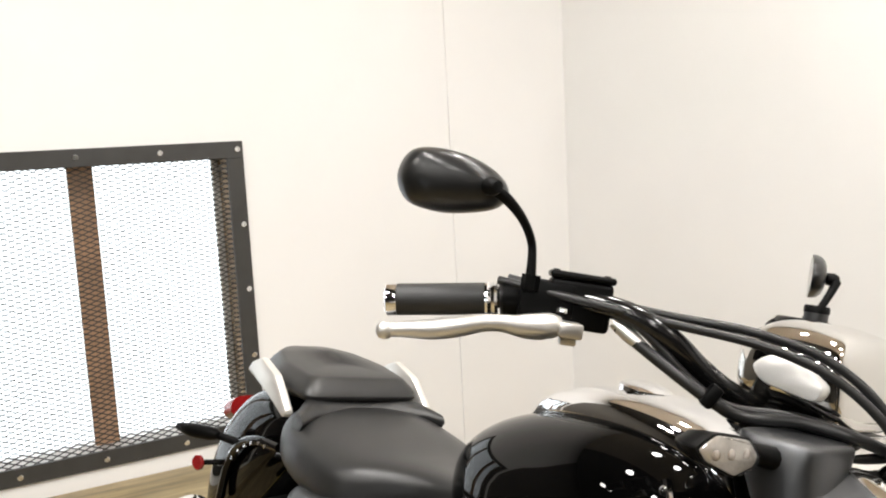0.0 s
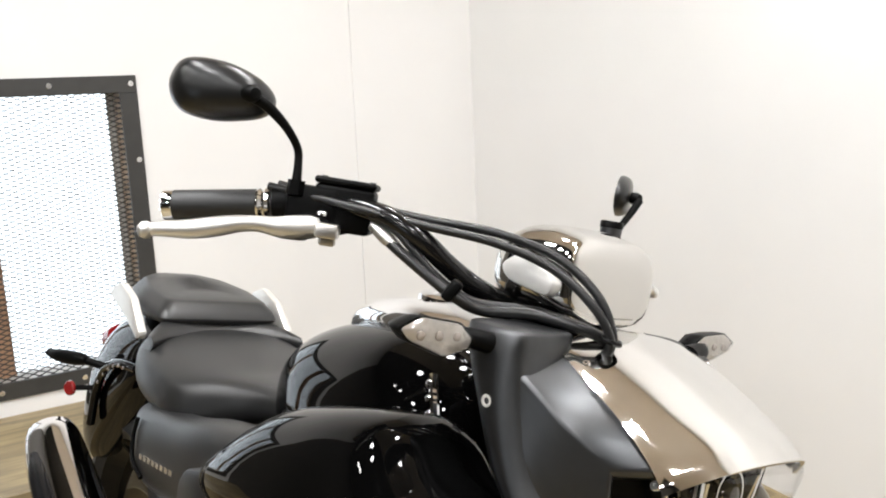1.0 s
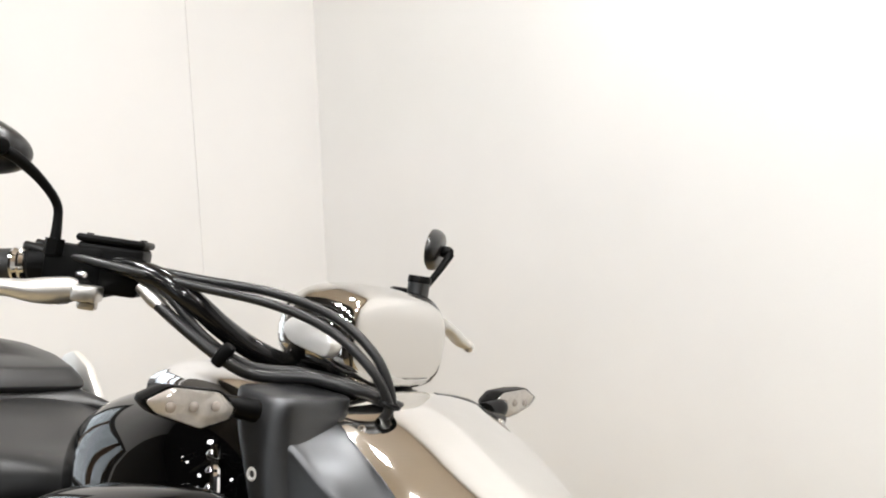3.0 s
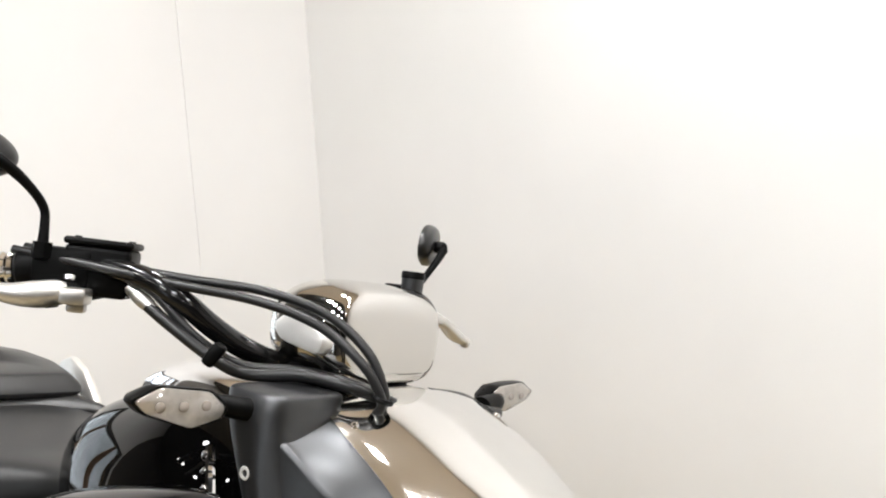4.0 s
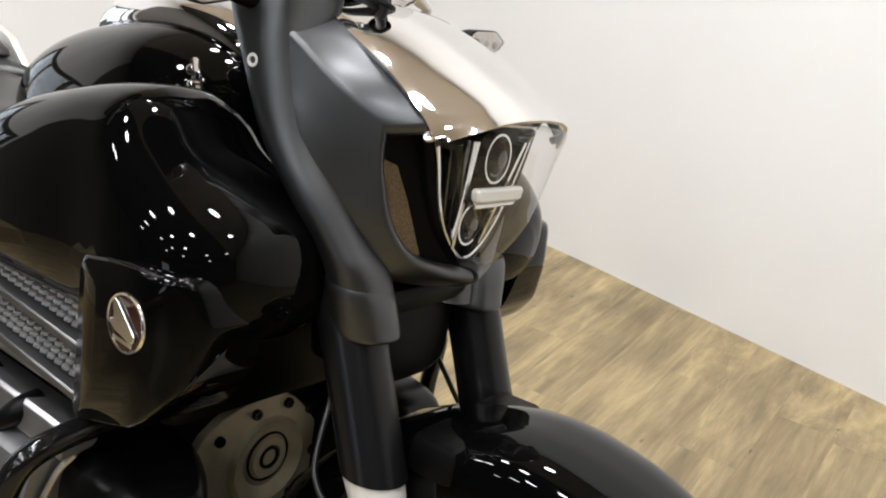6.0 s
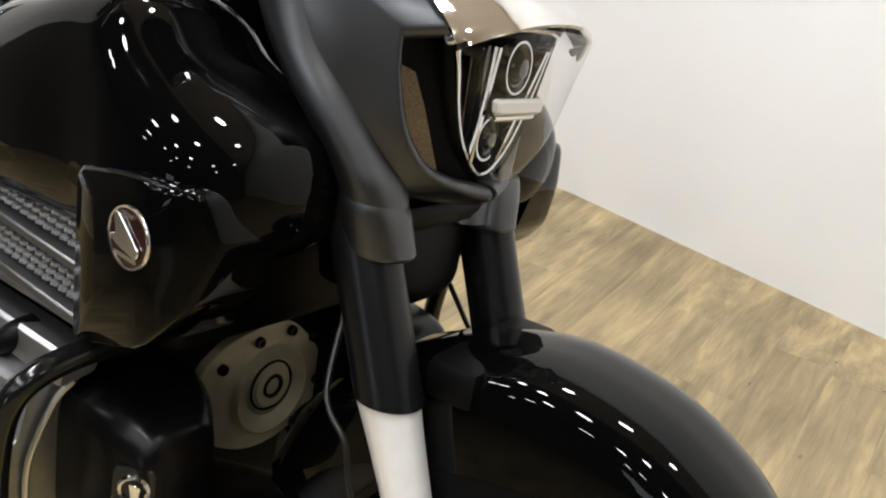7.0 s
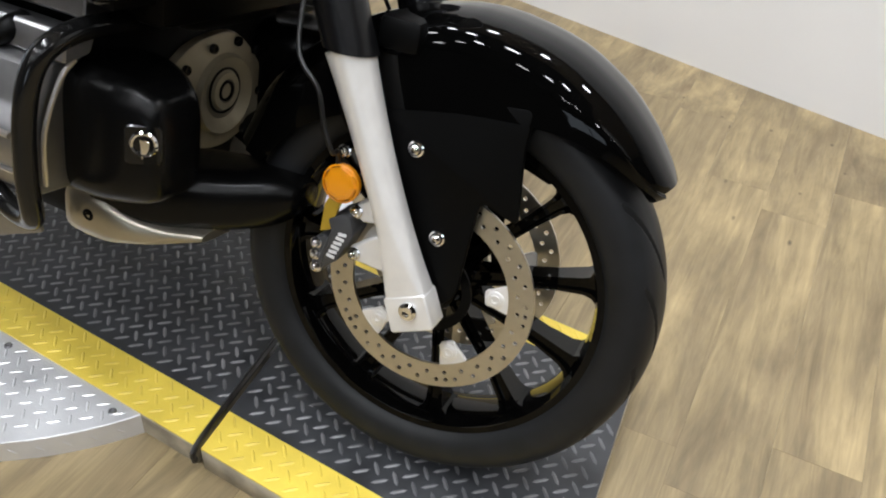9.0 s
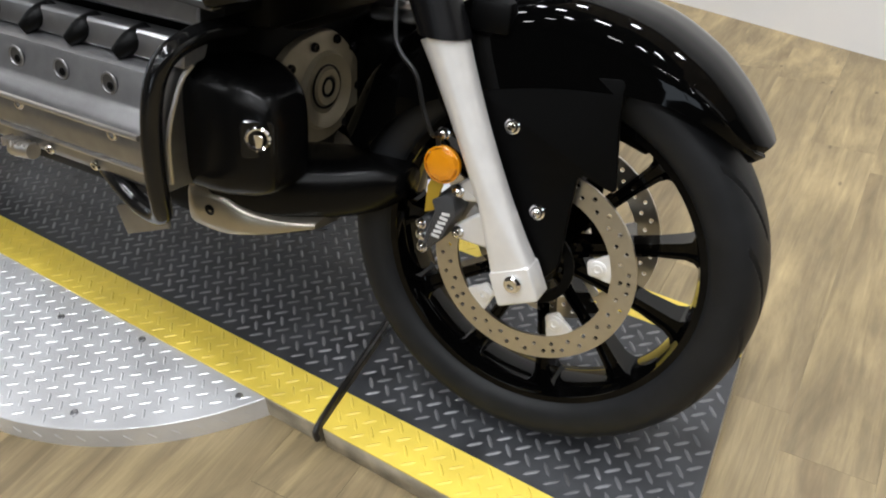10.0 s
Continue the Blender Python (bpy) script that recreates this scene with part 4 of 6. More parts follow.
    def mir_pt(x, y, z, k):
        x = x if s < 0 else -0.585 + (x + 0.585) * 0.45
        u = (y - 0.393) * k * (0.78 if s < 0 else 0.80)
        return (x - 0.04 - (0.85 if s < 0 else 0.60) * u + (0.038 if s > 0 else 0), s * (0.380 + u + (x + 0.565) * 0.6) + SL[1] * (s > 0), 1.313 + (z - 1.309) * k * 1.04 + SL[2] * (s > 0))
    rings = []
    for x, k in ((-0.585, 0.955), (-0.587, 0.985), (-0.583, 1.0), (-0.575, 0.995), (-0.563, 0.93), (-0.553, 0.80), (-0.547, 0.60), (-0.544, 0.35), (-0.543, 0.12)):
        rings.append([mir_pt(x, y, z, k) for y, z in ol])
    part("housing", skin(rings, True), MIRRORBLK, mir, "satin black housing", 60)
    part("joint", lathe([(0, 0.010), (0.007, 0.008), (0.010, 0.002), (0.010, -0.008)], pose(-0.552, s * 0.370 + SL[1] * (s > 0), 1.311 + SL[2] * (s > 0), 0, 90, 0), 16), MATTE, mir)
    gl = [[mir_pt(-0.588, y, z, k) for y, z in ol] for k in (0.94, 0.5)]
    part("glass", skin(gl, True), CHROME, mir, "mirror glass", 60)

# fluid reservoirs
for s in (-1, 1):
    res = group_part("fluid_reservoir", "black fluid reservoir")
    if s < 0:
        m = pose(-0.551, -0.240, 1.213, 0, 0, 47)
        part("cup", moved(box((-0.0355, -0.0275, -0.042), (0.0355, 0.0275, 0.013), 0.006, 3), m), MATTE, res)
        part("cap", moved(box((-0.037, -0.029, 0.0125), (0.037, 0.029, 0.021), 0.004, 3), m), MATTE, res, "matt black cap")
        for u in (-0.029, 0.029):
            part("cap_screw", moved(bolt_head((u, 0, 0.0205), (0, 0, 1), 0.004, 0.002), m), SATIN2, res)
    else:
        m = pose(-0.533, 0.260, 1.190)
        part("cup", lathe([(0, 0), (0.014, 0), (0.0165, 0.006), (0.0175, 0.042), (0, 0.042)], m, 28), SATIN, res, "graphite cup")
        part("cap", lathe([(0, 0.042), (0.0185, 0.042), (0.0185, 0.050), (0.0170, 0.053), (0, 0.053)], m, 28), MATTE, res, "matt black cap")

# cables
for n, pts in enumerate((
        [(-0.610, -0.312, 1.212), (-0.535, -0.268, 1.205), (-0.448, -0.212, 1.196), (-0.367, -0.163, 1.189), (-0.308, -0.128, 1.171), (-0.263, -0.105, 1.138), (-0.245, -0.092, 1.106), (-0.252, -0.090, 1.090), (-0.276, -0.094, 1.074), (-0.296, -0.100, 1.070), (-0.318, -0.102, 1.072)],
        [(-0.605, -0.302, 1.216), (-0.540, -0.258, 1.209), (-0.455, -0.202, 1.203), (-0.378, -0.152, 1.200), (-0.318, -0.114, 1.184), (-0.272, -0.092, 1.151), (-0.251, -0.082, 1.112), (-0.256, -0.081, 1.094), (-0.280, -0.086, 1.082), (-0.300, -0.091, 1.078), (-0.318, -0.093, 1.078)],
        [(-0.495, -0.232, 1.182), (-0.448, -0.216, 1.155), (-0.396, -0.188, 1.124), (-0.374, -0.160, 1.112), (-0.331, -0.122, 1.117), (-0.283, -0.098, 1.112), (-0.262, -0.060, 1.100), (-0.290, -0.02, 1.092)],
        [(-0.500, -0.240, 1.197), (-0.466, -0.222, 1.182), (-0.426, -0.192, 1.142), (-0.400, -0.150, 1.118), (-0.345, -0.110, 1.120), (-0.298, -0.076, 1.112), (-0.320, -0.02, 1.100)])):
    part("control_cable", tube(pts, 0.0052 if n != 2 else 0.0068, 10, 8), CABLE, bike, "black control cable")
part("hose_joint", tube([(-0.500, -0.233, 1.186), (-0.480, -0.227, 1.174), (-0.464, -0.221, 1.165)], [0.007, 0.0085, 0.006], 10, 3), ALU, bike, "crimped metal hose end")
part("cable_clip", moved(box((-0.007, -0.010, -0.013), (0.007, 0.010, 0.013), 0.004), pose(-0.396, -0.190, 1.129, 0, 30, 40)), MATTE, bike, "black cable clip")
part("cable_tie", tube([(-0.254, -0.094, 1.108), (-0.241, -0.097, 1.106), (-0.240, -0.082, 1.103), (-0.254, -0.078, 1.105)], 0.003, 6, 4, True), MATTE, bike)

# instrument housing
def pod():
    return loft([(-0.505, 0, 1.150, 0.060, 0.030, 2.4), (-0.49, 0, 1.152, 0.090, 0.044, 2.6), (-0.45, 0, 1.156, 0.104, 0.054, 2.8), (-0.39, 0, 1.157, 0.106, 0.056, 2.9), (-0.345, 0, 1.154, 0.102, 0.055, 3.2), (-0.312, 0, 1.151, 0.096, 0.052, 3.5), (-0.298, 0, 1.149, 0.088, 0.047, 3.5), (-0.291, 0, 1.148, 0.072, 0.037, 3.2), (-0.289, 0, 1.147, 0.035, 0.018, 2.6)], 6, 40)


TRIM_O = [(-0.407, 1.165), (-0.385, 1.180), (-0.345, 1.176), (-0.318, 1.156), (-0.326, 1.138), (-0.355, 1.142), (-0.392, 1.148)]
POD = pose(-0.309, -0.010, 0.009) @ Matrix.Diagonal((0.62, 0.90, 1, 1)) @ pose(0.29, 0, 0)
pod_ob = part("instrument_pod", moved(pod(), POD), PODCHROME, bike, "chrome instrument housing", 60)
part("seam", moved(loft([(-0.470, 0, 1.176, 0.0985, 0.0010, 2.4), (-0.44, 0, 1.183, 0.1025, 0.0010, 2.6), (-0.39, 0, 1.186, 0.1030, 0.0010, 2.8), (-0.345, 0, 1.184, 0.0998, 0.0010, 3.1), (-0.312, 0, 1.178, 0.0930, 0.0010, 3.2), (-0.298, 0, 1.172, 0.084, 0.0010, 3.0)], 6, 40), POD), MATTE, pod_ob, "dark joint line", 80)
part("side_trim", prism(rounded(TRIM_O, 0.010, 3), -0.112, -0.088, "y", 0.005, 2), FORKALU, pod_ob, "satin silver side trim")
part("dial_glass", moved(lathe([(0, 0.004), (0.038, 0.003), (0.047, 0), (0.049, -0.006)], None, 40), pose(-0.436, -0.010, 1.158, 0, -62, 0)), GLOSSLENS, pod_ob, "dark dial glass")
part("pod_bracket", box((-0.40, -0.05, 1.085), (-0.27, 0.05, 1.105), 0.006), MATTE, bike)
both("bar_riser", lambda: moved(box((-0.025, -0.02, -0.02), (0.025, 0.02, 0.016), 0.008), pose(-0.397, -0.075, 1.108)), MATTE, bike)

# tank and side pods
part("fuel_tank", loft([(-0.965, 0, 0.868, 0.055, 0.045, 2.3), (-0.94, 0, 0.875, 0.092, 0.075, 2.4), (-0.88, 0, 0.882, 0.128, 0.108, 2.4), (-0.80, 0, 0.890, 0.150, 0.130, 2.5), (-0.70, 0, 0.896, 0.164, 0.148, 2.5), (-0.60, 0, 0.900, 0.170, 0.156, 2.5), (-0.52, 0, 0.898, 0.160, 0.150, 2.4), (-0.465, 0, 0.892, 0.136, 0.130, 2.3), (-0.435, 0, 0.884, 0.100, 0.095, 2.2), (-0.425, 0, 0.880, 0.05, 0.05, 2.2)], 6, 48), BLACK, bike, "gloss black fuel tank", 60)
part("tank_console", loft([(-0.84, 0, 1.006, 0.030, 0.012, 2.5), (-0.79, 0, 1.028, 0.056, 0.024, 2.6), (-0.71, 0, 1.046, 0.074, 0.032, 2.6), (-0.62, 0, 1.054, 0.080, 0.034, 2.6), (-0.52, 0, 1.046, 0.074, 0.034, 2.5), (-0.455, 0, 1.020, 0.058, 0.032, 2.5), (-0.435, 0, 0.99, 0.034, 0.018, 2.5)], 5, 32), CHROME, bike, "chrome tank console", 60)
part("filler_cap", lathe([(0, 0.012), (0.030, 0.011), (0.037, 0.007), (0.038, -0.01)], pose(-0.64, 0, 1.084, 0, 4, 0), 32), CHROME, bike, "chrome filler cap")
part("tank_strip", tube([(-0.478, -0.125, 1.014), (-0.452, -0.136, 0.975), (-0.440, -0.138, 0.930), (-0.438, -0.130, 0.89)], 0.006, 8), CHROME, bike, "chrome trim with small studs")
for k in range(7):
    u = k / 6
    part("strip_stud", dome_bolt((-0.474 + 0.036 * min(1, 1.6 * u), -0.131 - 0.012 * math.sin(2.4 * u), 1.004 - 0.10 * u), (0.35, -0.9, 0.2), 0.0055, 0.005), CHROME, bike)


def pod_side():
    return loft([(-0.80, -0.250, 0.790, 0.020, 0.014, 2.2), (-0.76, -0.248, 0.800, 0.050, 0.032, 2.3), (-0.68, -0.242, 0.822, 0.074, 0.068, 2.4), (-0.58, -0.236, 0.846, 0.090, 0.102, 2.5), (-0.47, -0.230, 0.864, 0.099, 0.118, 2.6), (-0.39, -0.224, 0.870, 0.100, 0.127, 2.6), (-0.35, -0.222, 0.866, 0.103, 0.124, 2.6), (-0.31, -0.222, 0.856, 0.104, 0.102, 2.6), (-0.25, -0.215, 0.840, 0.098, 0.079, 2.6), (-0.212, -0.205, 0.834, 0.074, 0.056, 2.4), (-0.198, -0.200, 0.830, 0.036, 0.030, 2.2)], 6, 44)


both("radiator_pod", pod_side, BLACK, bike, "gloss black side radiator pod", 60)


def pod_lower():
    o = rounded([(-0.335, 0.852), (-0.255, 0.866), (-0.192, 0.860), (-0.180, 0.810), (-0.197, 0.750), (-0.235, 0.705), (-0.335, 0.676)], 0.014)
    rings = [[(x, -0.24, z) for x, z in o]]
    for y, k in ((-0.310, 1.0), (-0.334, 0.99), (-0.342, 0.965), (-0.345, 0.92)):
        rings.append([(-0.255 + (x + 0.255) * k, y + 1.1 * max(0.0, x + 0.213), 0.77 + (z - 0.77) * k) for x, z in o])
    rings.append([(-0.252 + (x + 0.252) * 0.5, -0.3455, 0.803 + (z - 0.803) * 0.5) for x, z in o])
    return skin(rings)


PANEL_OFF = (-0.021, 0.016, -0.010)
for lo in both("lower_panel", pod_lower, BLACK, bike, "gloss black lower radiator panel", 50):
    s = -1 if lo.data.vertices[0].co.y < 0 else 1
    lo.location = (PANEL_OFF[0], -s * PANEL_OFF[1], PANEL_OFF[2])
    m = pose(-0.248, s * 0.3455, 0.808, 90 if s < 0 else -90)
    badge = part("badge", lathe([(0, 0.001), (0.0256, 0.001), (0.0262, 0.0024), (0.0278, 0.0028), (0.0286, 0.0012), (0.0286, -0.004)], m, 40), CHROME, lo, "round chrome badge with a plain wing shape")
    part("badge_field", lathe([(0, 0.0016), (0.0252, 0.0016), (0.0255, 0.0)], m, 40), BADGEDARK, lo, "dark red badge field")
    wing = rounded([(-0.248 + 0.62 * (x + 0.307), 0.809 + 0.62 * (z - 0.776)) for x, z in [(-0.337, 0.806), (-0.326, 0.808), (-0.290, 0.775), (-0.276, 0.762), (-0.284, 0.748), (-0.330, 0.760), (-0.346, 0.772), (-0.330, 0.776)]], 0.004, 2)
    part("badge_wing", prism(wing, s * 0.3475, s * 0.350, "y", 0.001, 1), SILVERSHAPE, lo, "plain silver wing shape")
    part("trim_edge", tube([(-0.285, s * 0.343, 0.857), (-0.250, s * 0.343, 0.861), (-0.215, s * 0.334, 0.858)], 0.002, 8), SATIN2, lo)
    part("badge_top", prism([(-0.257, 0.831), (-0.239, 0.8295), (-0.241, 0.826), (-0.255, 0.8275)], s * 0.3465, s * 0.3495, "y"), SILVERSHAPE, lo, "small pale plain bar")
    part("badge_bars", prism([(-0.263, 0.7945), (-0.234, 0.7925), (-0.234, 0.7885), (-0.263, 0.7905)], s * 0.3465, s * 0.3495, "y"), SILVERSHAPE, lo, "small pale plain bars of lettering")

# side grilles behind the lower panels
def louvre(k):
    z = 0.786 - 0.055 * k
    o = [(-0.70, z + 0.018), (-0.36, z - 0.003), (-0.36, z - 0.014), (-0.70, z + 0.007)]
    return prism(o, -0.305, -0.24, "y", 0.002, 1)


for k in range(3):
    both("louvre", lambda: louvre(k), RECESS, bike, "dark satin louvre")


def scale_mesh(k):
    """A panel of small overlapping oval studs between two louvres."""
    bm = bmesh.new()
    z = 0.786 - 0.055 * k
    for i in range(22):
        for j in range(4):
            x = -0.69 + 0.0150 * i + 0.0075 * (j % 2)
            zz = z + 0.0405 - 0.0105 * j - (x + 0.40) * 0.06
            c = bmesh.ops.create_icosphere(bm, subdivisions=1, radius=1)["verts"]
            bmesh.ops.transform(bm, matrix=Matrix.Translation((x, -0.291, zz)) @ Matrix.Rotation(radians(3.5), 4, "Y") @ Matrix.Diagonal((0.0073, 0.007, 0.0047, 1)), verts=c)
    return bm


for k in range(3):
    both("grille_studs", lambda: scale_mesh(k), STUD, bike, "grey studded grille")
both("grille_back", lambda: prism([(-0.70, 0.845), (-0.355, 0.835), (-0.355, 0.655), (-0.70, 0.675)], -0.286, -0.20, "y"), MATTE, bike)
both("side_panel", lambda: prism(rounded([(-0.872, 0.752), (-0.850, 0.781), (-0.785, 0.800), (-0.735, 0.770), (-0.715, 0.700), (-0.735, 0.652), (-0.868, 0.664)], 0.010, 3), -0.284, -0.200, "y", 0.008, 2), SATIN, bike, "satin graphite side panel")
both("side_panel_trim", lambda: prism(rounded([(-0.835, 0.722), (-0.745, 0.700), (-0.755, 0.688), (-0.815, 0.690)], 0.004, 2), -0.2875, -0.2835, "y", 0.001, 1), STUD, bike, "pale pointed inset")
part("engine_core", box((-1.05, -0.20, 0.28), (-0.46, 0.20, 0.70), 0.03), MATTE, bike, "dark engine block")
part("backbone", box((-0.95, -0.10, 0.70), (-0.40, 0.10, 0.86), 0.03), MATTE, bike)
part("radiator_core", box((-0.44, -0.22, 0.62), (-0.34, 0.22, 0.90), 0.02), MATTE, bike)


# cylinder heads
def step_plate(z0, z1, y0, y1, x0=-1.02, x1=-0.43):
    return prism(rounded([(y0, z0), (y1, z0 + 0.008), (y1 + 0.01, z1), (y0 + 0.006, z1 + 0.004)], 0.006, 2), x0, x1, "x", 0.003, 1)


def head_cover():
    """The cover's section runs along x, with a shoulder above and a rounded belly."""
    sec = [(-0.24, 0.600), (-0.300, 0.604), (-0.318, 0.598), (-0.330, 0.545), (-0.342, 0.538), (-0.352, 0.525), (-0.355, 0.500), (-0.349, 0.472), (-0.338, 0.462), (-0.336, 0.440), (-0.325, 0.428), (-0.24, 0.425)]
    sec = [tuple(p) for p in rounded(sec, 0.006, 2)]
    rings = []
    for x, k in ((-1.03, 0.93), (-1.02, 1.0), (-0.445, 1.0), (-0.436, 0.985), (-0.432, 0.95)):
        rings.append([(x, -0.24 + (y + 0.24) * k, 0.515 + (z - 0.515) * k) for y, z in sec])
    return skin(rings)


for hd in both("head_cover", head_cover, CASTING, bike, "ribbed silver cylinder head cover", 30):
    s = -1 if hd.data.vertices[0].co.y < 0 else 1
    hd.location = (-0.018, 0, -0.034)
    for k in range(5):
        x = -0.524 - 0.100 * k
        m = pose(x, s * 0.3255, 0.572, 90 - s * 0 if s < 0 else -90)
        part("recess", lathe([(0.0165, 0.0005), (0.0155, 0.0028), (0.0135, 0.003), (0.0125, 0.0008)], m, 24), CASTING, hd, "rim of a bolt recess")
        # the dimple's shade is put into its darker colour
        part("recess", lathe([(0.013, 0.0012), (0.006, 0.0010), (0.0, 0.001)], m, 24), RECESS, hd, "round bolt recess with painted shade")
        part("bolt", bolt_head((x + 0.003, s * 0.326, 0.569), (0, s, 0), 0.006, 0.0025), MATTE, hd)
    for x in (-0.495, -0.695, -0.895):
        part("cover_bolt", bolt_head((x, s * 0.351, 0.512), (0, s, 0), 0.010, 0.006), CHROME, hd)
    for x in (-0.56, -0.66):
        part("cover_bolt", bolt_head((x, s * 0.336, 0.446), (0, s, -0.3), 0.008, 0.008), CHROME, hd)
    part("rib", tube([(-1.02, s * 0.3565, 0.520), (-0.44, s * 0.3565, 0.520)], 0.0045, 8, 1, smooth=False), ALU, hd, "polished rib")
    part("rib", tube([(-1.02, s * 0.3465, 0.466), (-0.44, s * 0.3465, 0.466)], 0.004, 8, 1, smooth=False), ALU, hd, "polished rib")
both("upper_step", lambda: step_plate(0.570, 0.606, -0.295, -0.25), CASTING, bike, "grey cast engine step")
both("top_step", lambda: step_plate(0.621, 0.656, -0.262, -0.20), CASTING, bike, "grey cast engine step")
for s in (-1, 1):
    for k in range(4):
        part("ignition_cap", tube([(-0.53 - 0.10 * k, s * 0.262, 0.598), (-0.53 - 0.10 * k, s * 0.288, 0.591), (-0.545 - 0.10 * k, s * 0.306, 0.574)], [0.016, 0.017, 0.010], 12, 4), MATTE, bike)


# front engine cowls
def engine_cowl():
    return loft([(-0.518, -0.200, 0.472, 0.070, 0.082, 5), (-0.505, -0.200, 0.472, 0.080, 0.091, 5), (-0.42, -0.202, 0.474, 0.080, 0.093, 5), (-0.37, -0.208, 0.476, 0.070, 0.088, 4.5), (-0.335, -0.216, 0.477, 0.056, 0.080, 4), (-0.315, -0.220, 0.477, 0.044, 0.066, 3.6), (-0.308, -0.222, 0.477, 0.026, 0.040, 3)], 5, 40)


for cw in both("engine_cowl", engine_cowl, SATINBLK, bike, "satin black engine front cowl", 60):
    s = -1 if cw.data.vertices[0].co.y < 0 else 1
    seat_m = pose(-0.328, s * 0.266, 0.492, 0, 0, -s * 34)
    part("emblem_pocket", moved(prism(rounded([(-0.024, -0.030), (0.022, -0.028), (0.022, 0.026), (-0.024, 0.024)], 0.007, 3), -0.004, 0.004, "y", 0.002, 1), seat_m), GLOSSBAR, cw, "gloss black emblem pocket")
    part("emblem", moved(lathe([(0.0125, 0.0), (0.013, 0.006), (0.0155, 0.0075), (0.0178, 0.005), (0.0178, 0.0)], pose(0, 0, 0, 90 if s < 0 else -90), 22), seat_m), CHROME, cw, "small chrome emblem ring")
    part("emblem_core", moved(prism(rounded([(-0.006, 0.008), (0.008, 0.004), (0.006, -0.010), (-0.003, -0.022), (-0.004, -0.006)], 0.003, 2), -0.006, 0.006, "y", 0.001, 1), seat_m), CHROME, cw, "plain chrome shape")


def belly():
    return loft([(-0.470, -0.165, 0.372, 0.070, 0.036, 4), (-0.455, -0.168, 0.372, 0.078, 0.042, 4), (-0.42, -0.160, 0.372, 0.080, 0.045, 4), (-0.36, -0.135, 0.374, 0.084, 0.048, 3.6), (-0.30, -0.105, 0.376, 0.074, 0.048, 3), (-0.24, -0.085, 0.386, 0.055, 0.042, 2.6), (-0.205, -0.08, 0.395, 0.03, 0.022, 2.2)], 5, 36)


def belly_trim():
    return loft([(-0.512, -0.150, 0.336, 0.076, 0.040, 4), (-0.497, -0.157, 0.334, 0.084, 0.043, 4), (-0.44, -0.156, 0.334, 0.086, 0.044, 4), (-0.40, -0.147, 0.328, 0.086, 0.030, 4), (-0.36, -0.133, 0.326, 0.082, 0.019, 4), (-0.30, -0.115, 0.332, 0.070, 0.008, 3)], 5, 36)


for bc in both("belly_cowl", belly, SATINBLK, bike, "black lower cowl", 60):
    bc.location = (0, 0.008 if bc.data.vertices[0].co.y < 0 else -0.008, 0)
for be in both("belly_trim", belly_trim, BELLY, bike, "polished lower cowl trim", 60):
    s = -1 if be.data.vertices[0].co.y < 0 else 1
    part("slot", bolt_head((-0.455, s * 0.2415, 0.338), (0.05, s, -0.1), 0.009, 0.003), MATTE, be)
part("radiator_duct", loft([(-0.46, 0, 0.66, 0.10, 0.08, 4), (-0.40, 0, 0.69, 0.13, 0.10, 4), (-0.36, 0, 0.72, 0.12, 0.06, 4)], 3), MATTE, bike)

# timing cover at the engine's front
cover_o = [(0.057 + 0.92 * r * math.cos(radians(a)), 0.434 + 0.92 * r * math.sin(radians(a))) for a, r in zip(range(0, 360, 15), [0.125, 0.112, 0.104, 0.102, 0.104, 0.108, 0.108, 0.11, 0.118, 0.13, 0.142, 0.15, 0.158, 0.135, 0.122, 0.112, 0.106, 0.102, 0.1, 0.1, 0.102, 0.108, 0.115, 0.122])]
tc_ = part("timing_cover", prism(rounded(cover_o, 0.006, 2), -0.47, -0.44, "x", 0.006, 2), CASTING2, bike, "dull cast aluminium timing cover")
tc_.location = (-0.005, -0.028, 0.030)
part("cover_disc", lathe([(0, 0.006), (0.012, 0.006), (0.013, 0.002), (0.018, 0.002), (0.019, 0.008), (0.030, 0.008), (0.032, 0.003), (0.040, 0.002)], pose(-0.438, 0.055, 0.440, 0, 90, 0), 36), CASTING2, tc_)
part("groove", lathe([(0.0335, 0.0), (0.0345, 0.0045), (0.0375, 0.0045), (0.0385, 0.0)], pose(-0.438, 0.055, 0.440, 0, 90, 0), 36), MATTE, tc_, "dark ring groove")
part("groove", lathe([(0.0125, 0.004), (0.013, 0.0085), (0.0165, 0.0085), (0.017, 0.004)], pose(-0.438, 0.055, 0.440, 0, 90, 0), 30), MATTE, tc_, "dark ring groove")
part("cover_dish", lathe([(0.040, 0.002), (0.063, 0.010), (0.068, 0.0)], pose(-0.441, 0.057, 0.432, 0, 90, 0), 36), CASTING2, tc_)
for y, z in ((-0.032, 0.488), (0.029, 0.511), (0.087, 0.514), (0.132, 0.493), (0.148, 0.42), (0.11, 0.362)):
    part("bolt", bolt_head((-0.44, y, z), (1, 0, 0), 0.008, 0.007), SATIN2, tc_)


# engine guards
def guard():
    return moved(tube([(-0.37, -0.22, 0.650), (-0.365, -0.30, 0.652), (-0.368, -0.352, 0.636), (-0.378, -0.370, 0.600), (-0.388, -0.374, 0.54), (-0.390, -0.374, 0.47), (-0.392, -0.368, 0.425), (-0.410, -0.356, 0.400), (-0.46, -0.345, 0.396), (-0.52, -0.335, 0.420), (-0.60, -0.30, 0.43)], 0.0145, 16, 6), pose(-0.034, 0.010, -0.028))


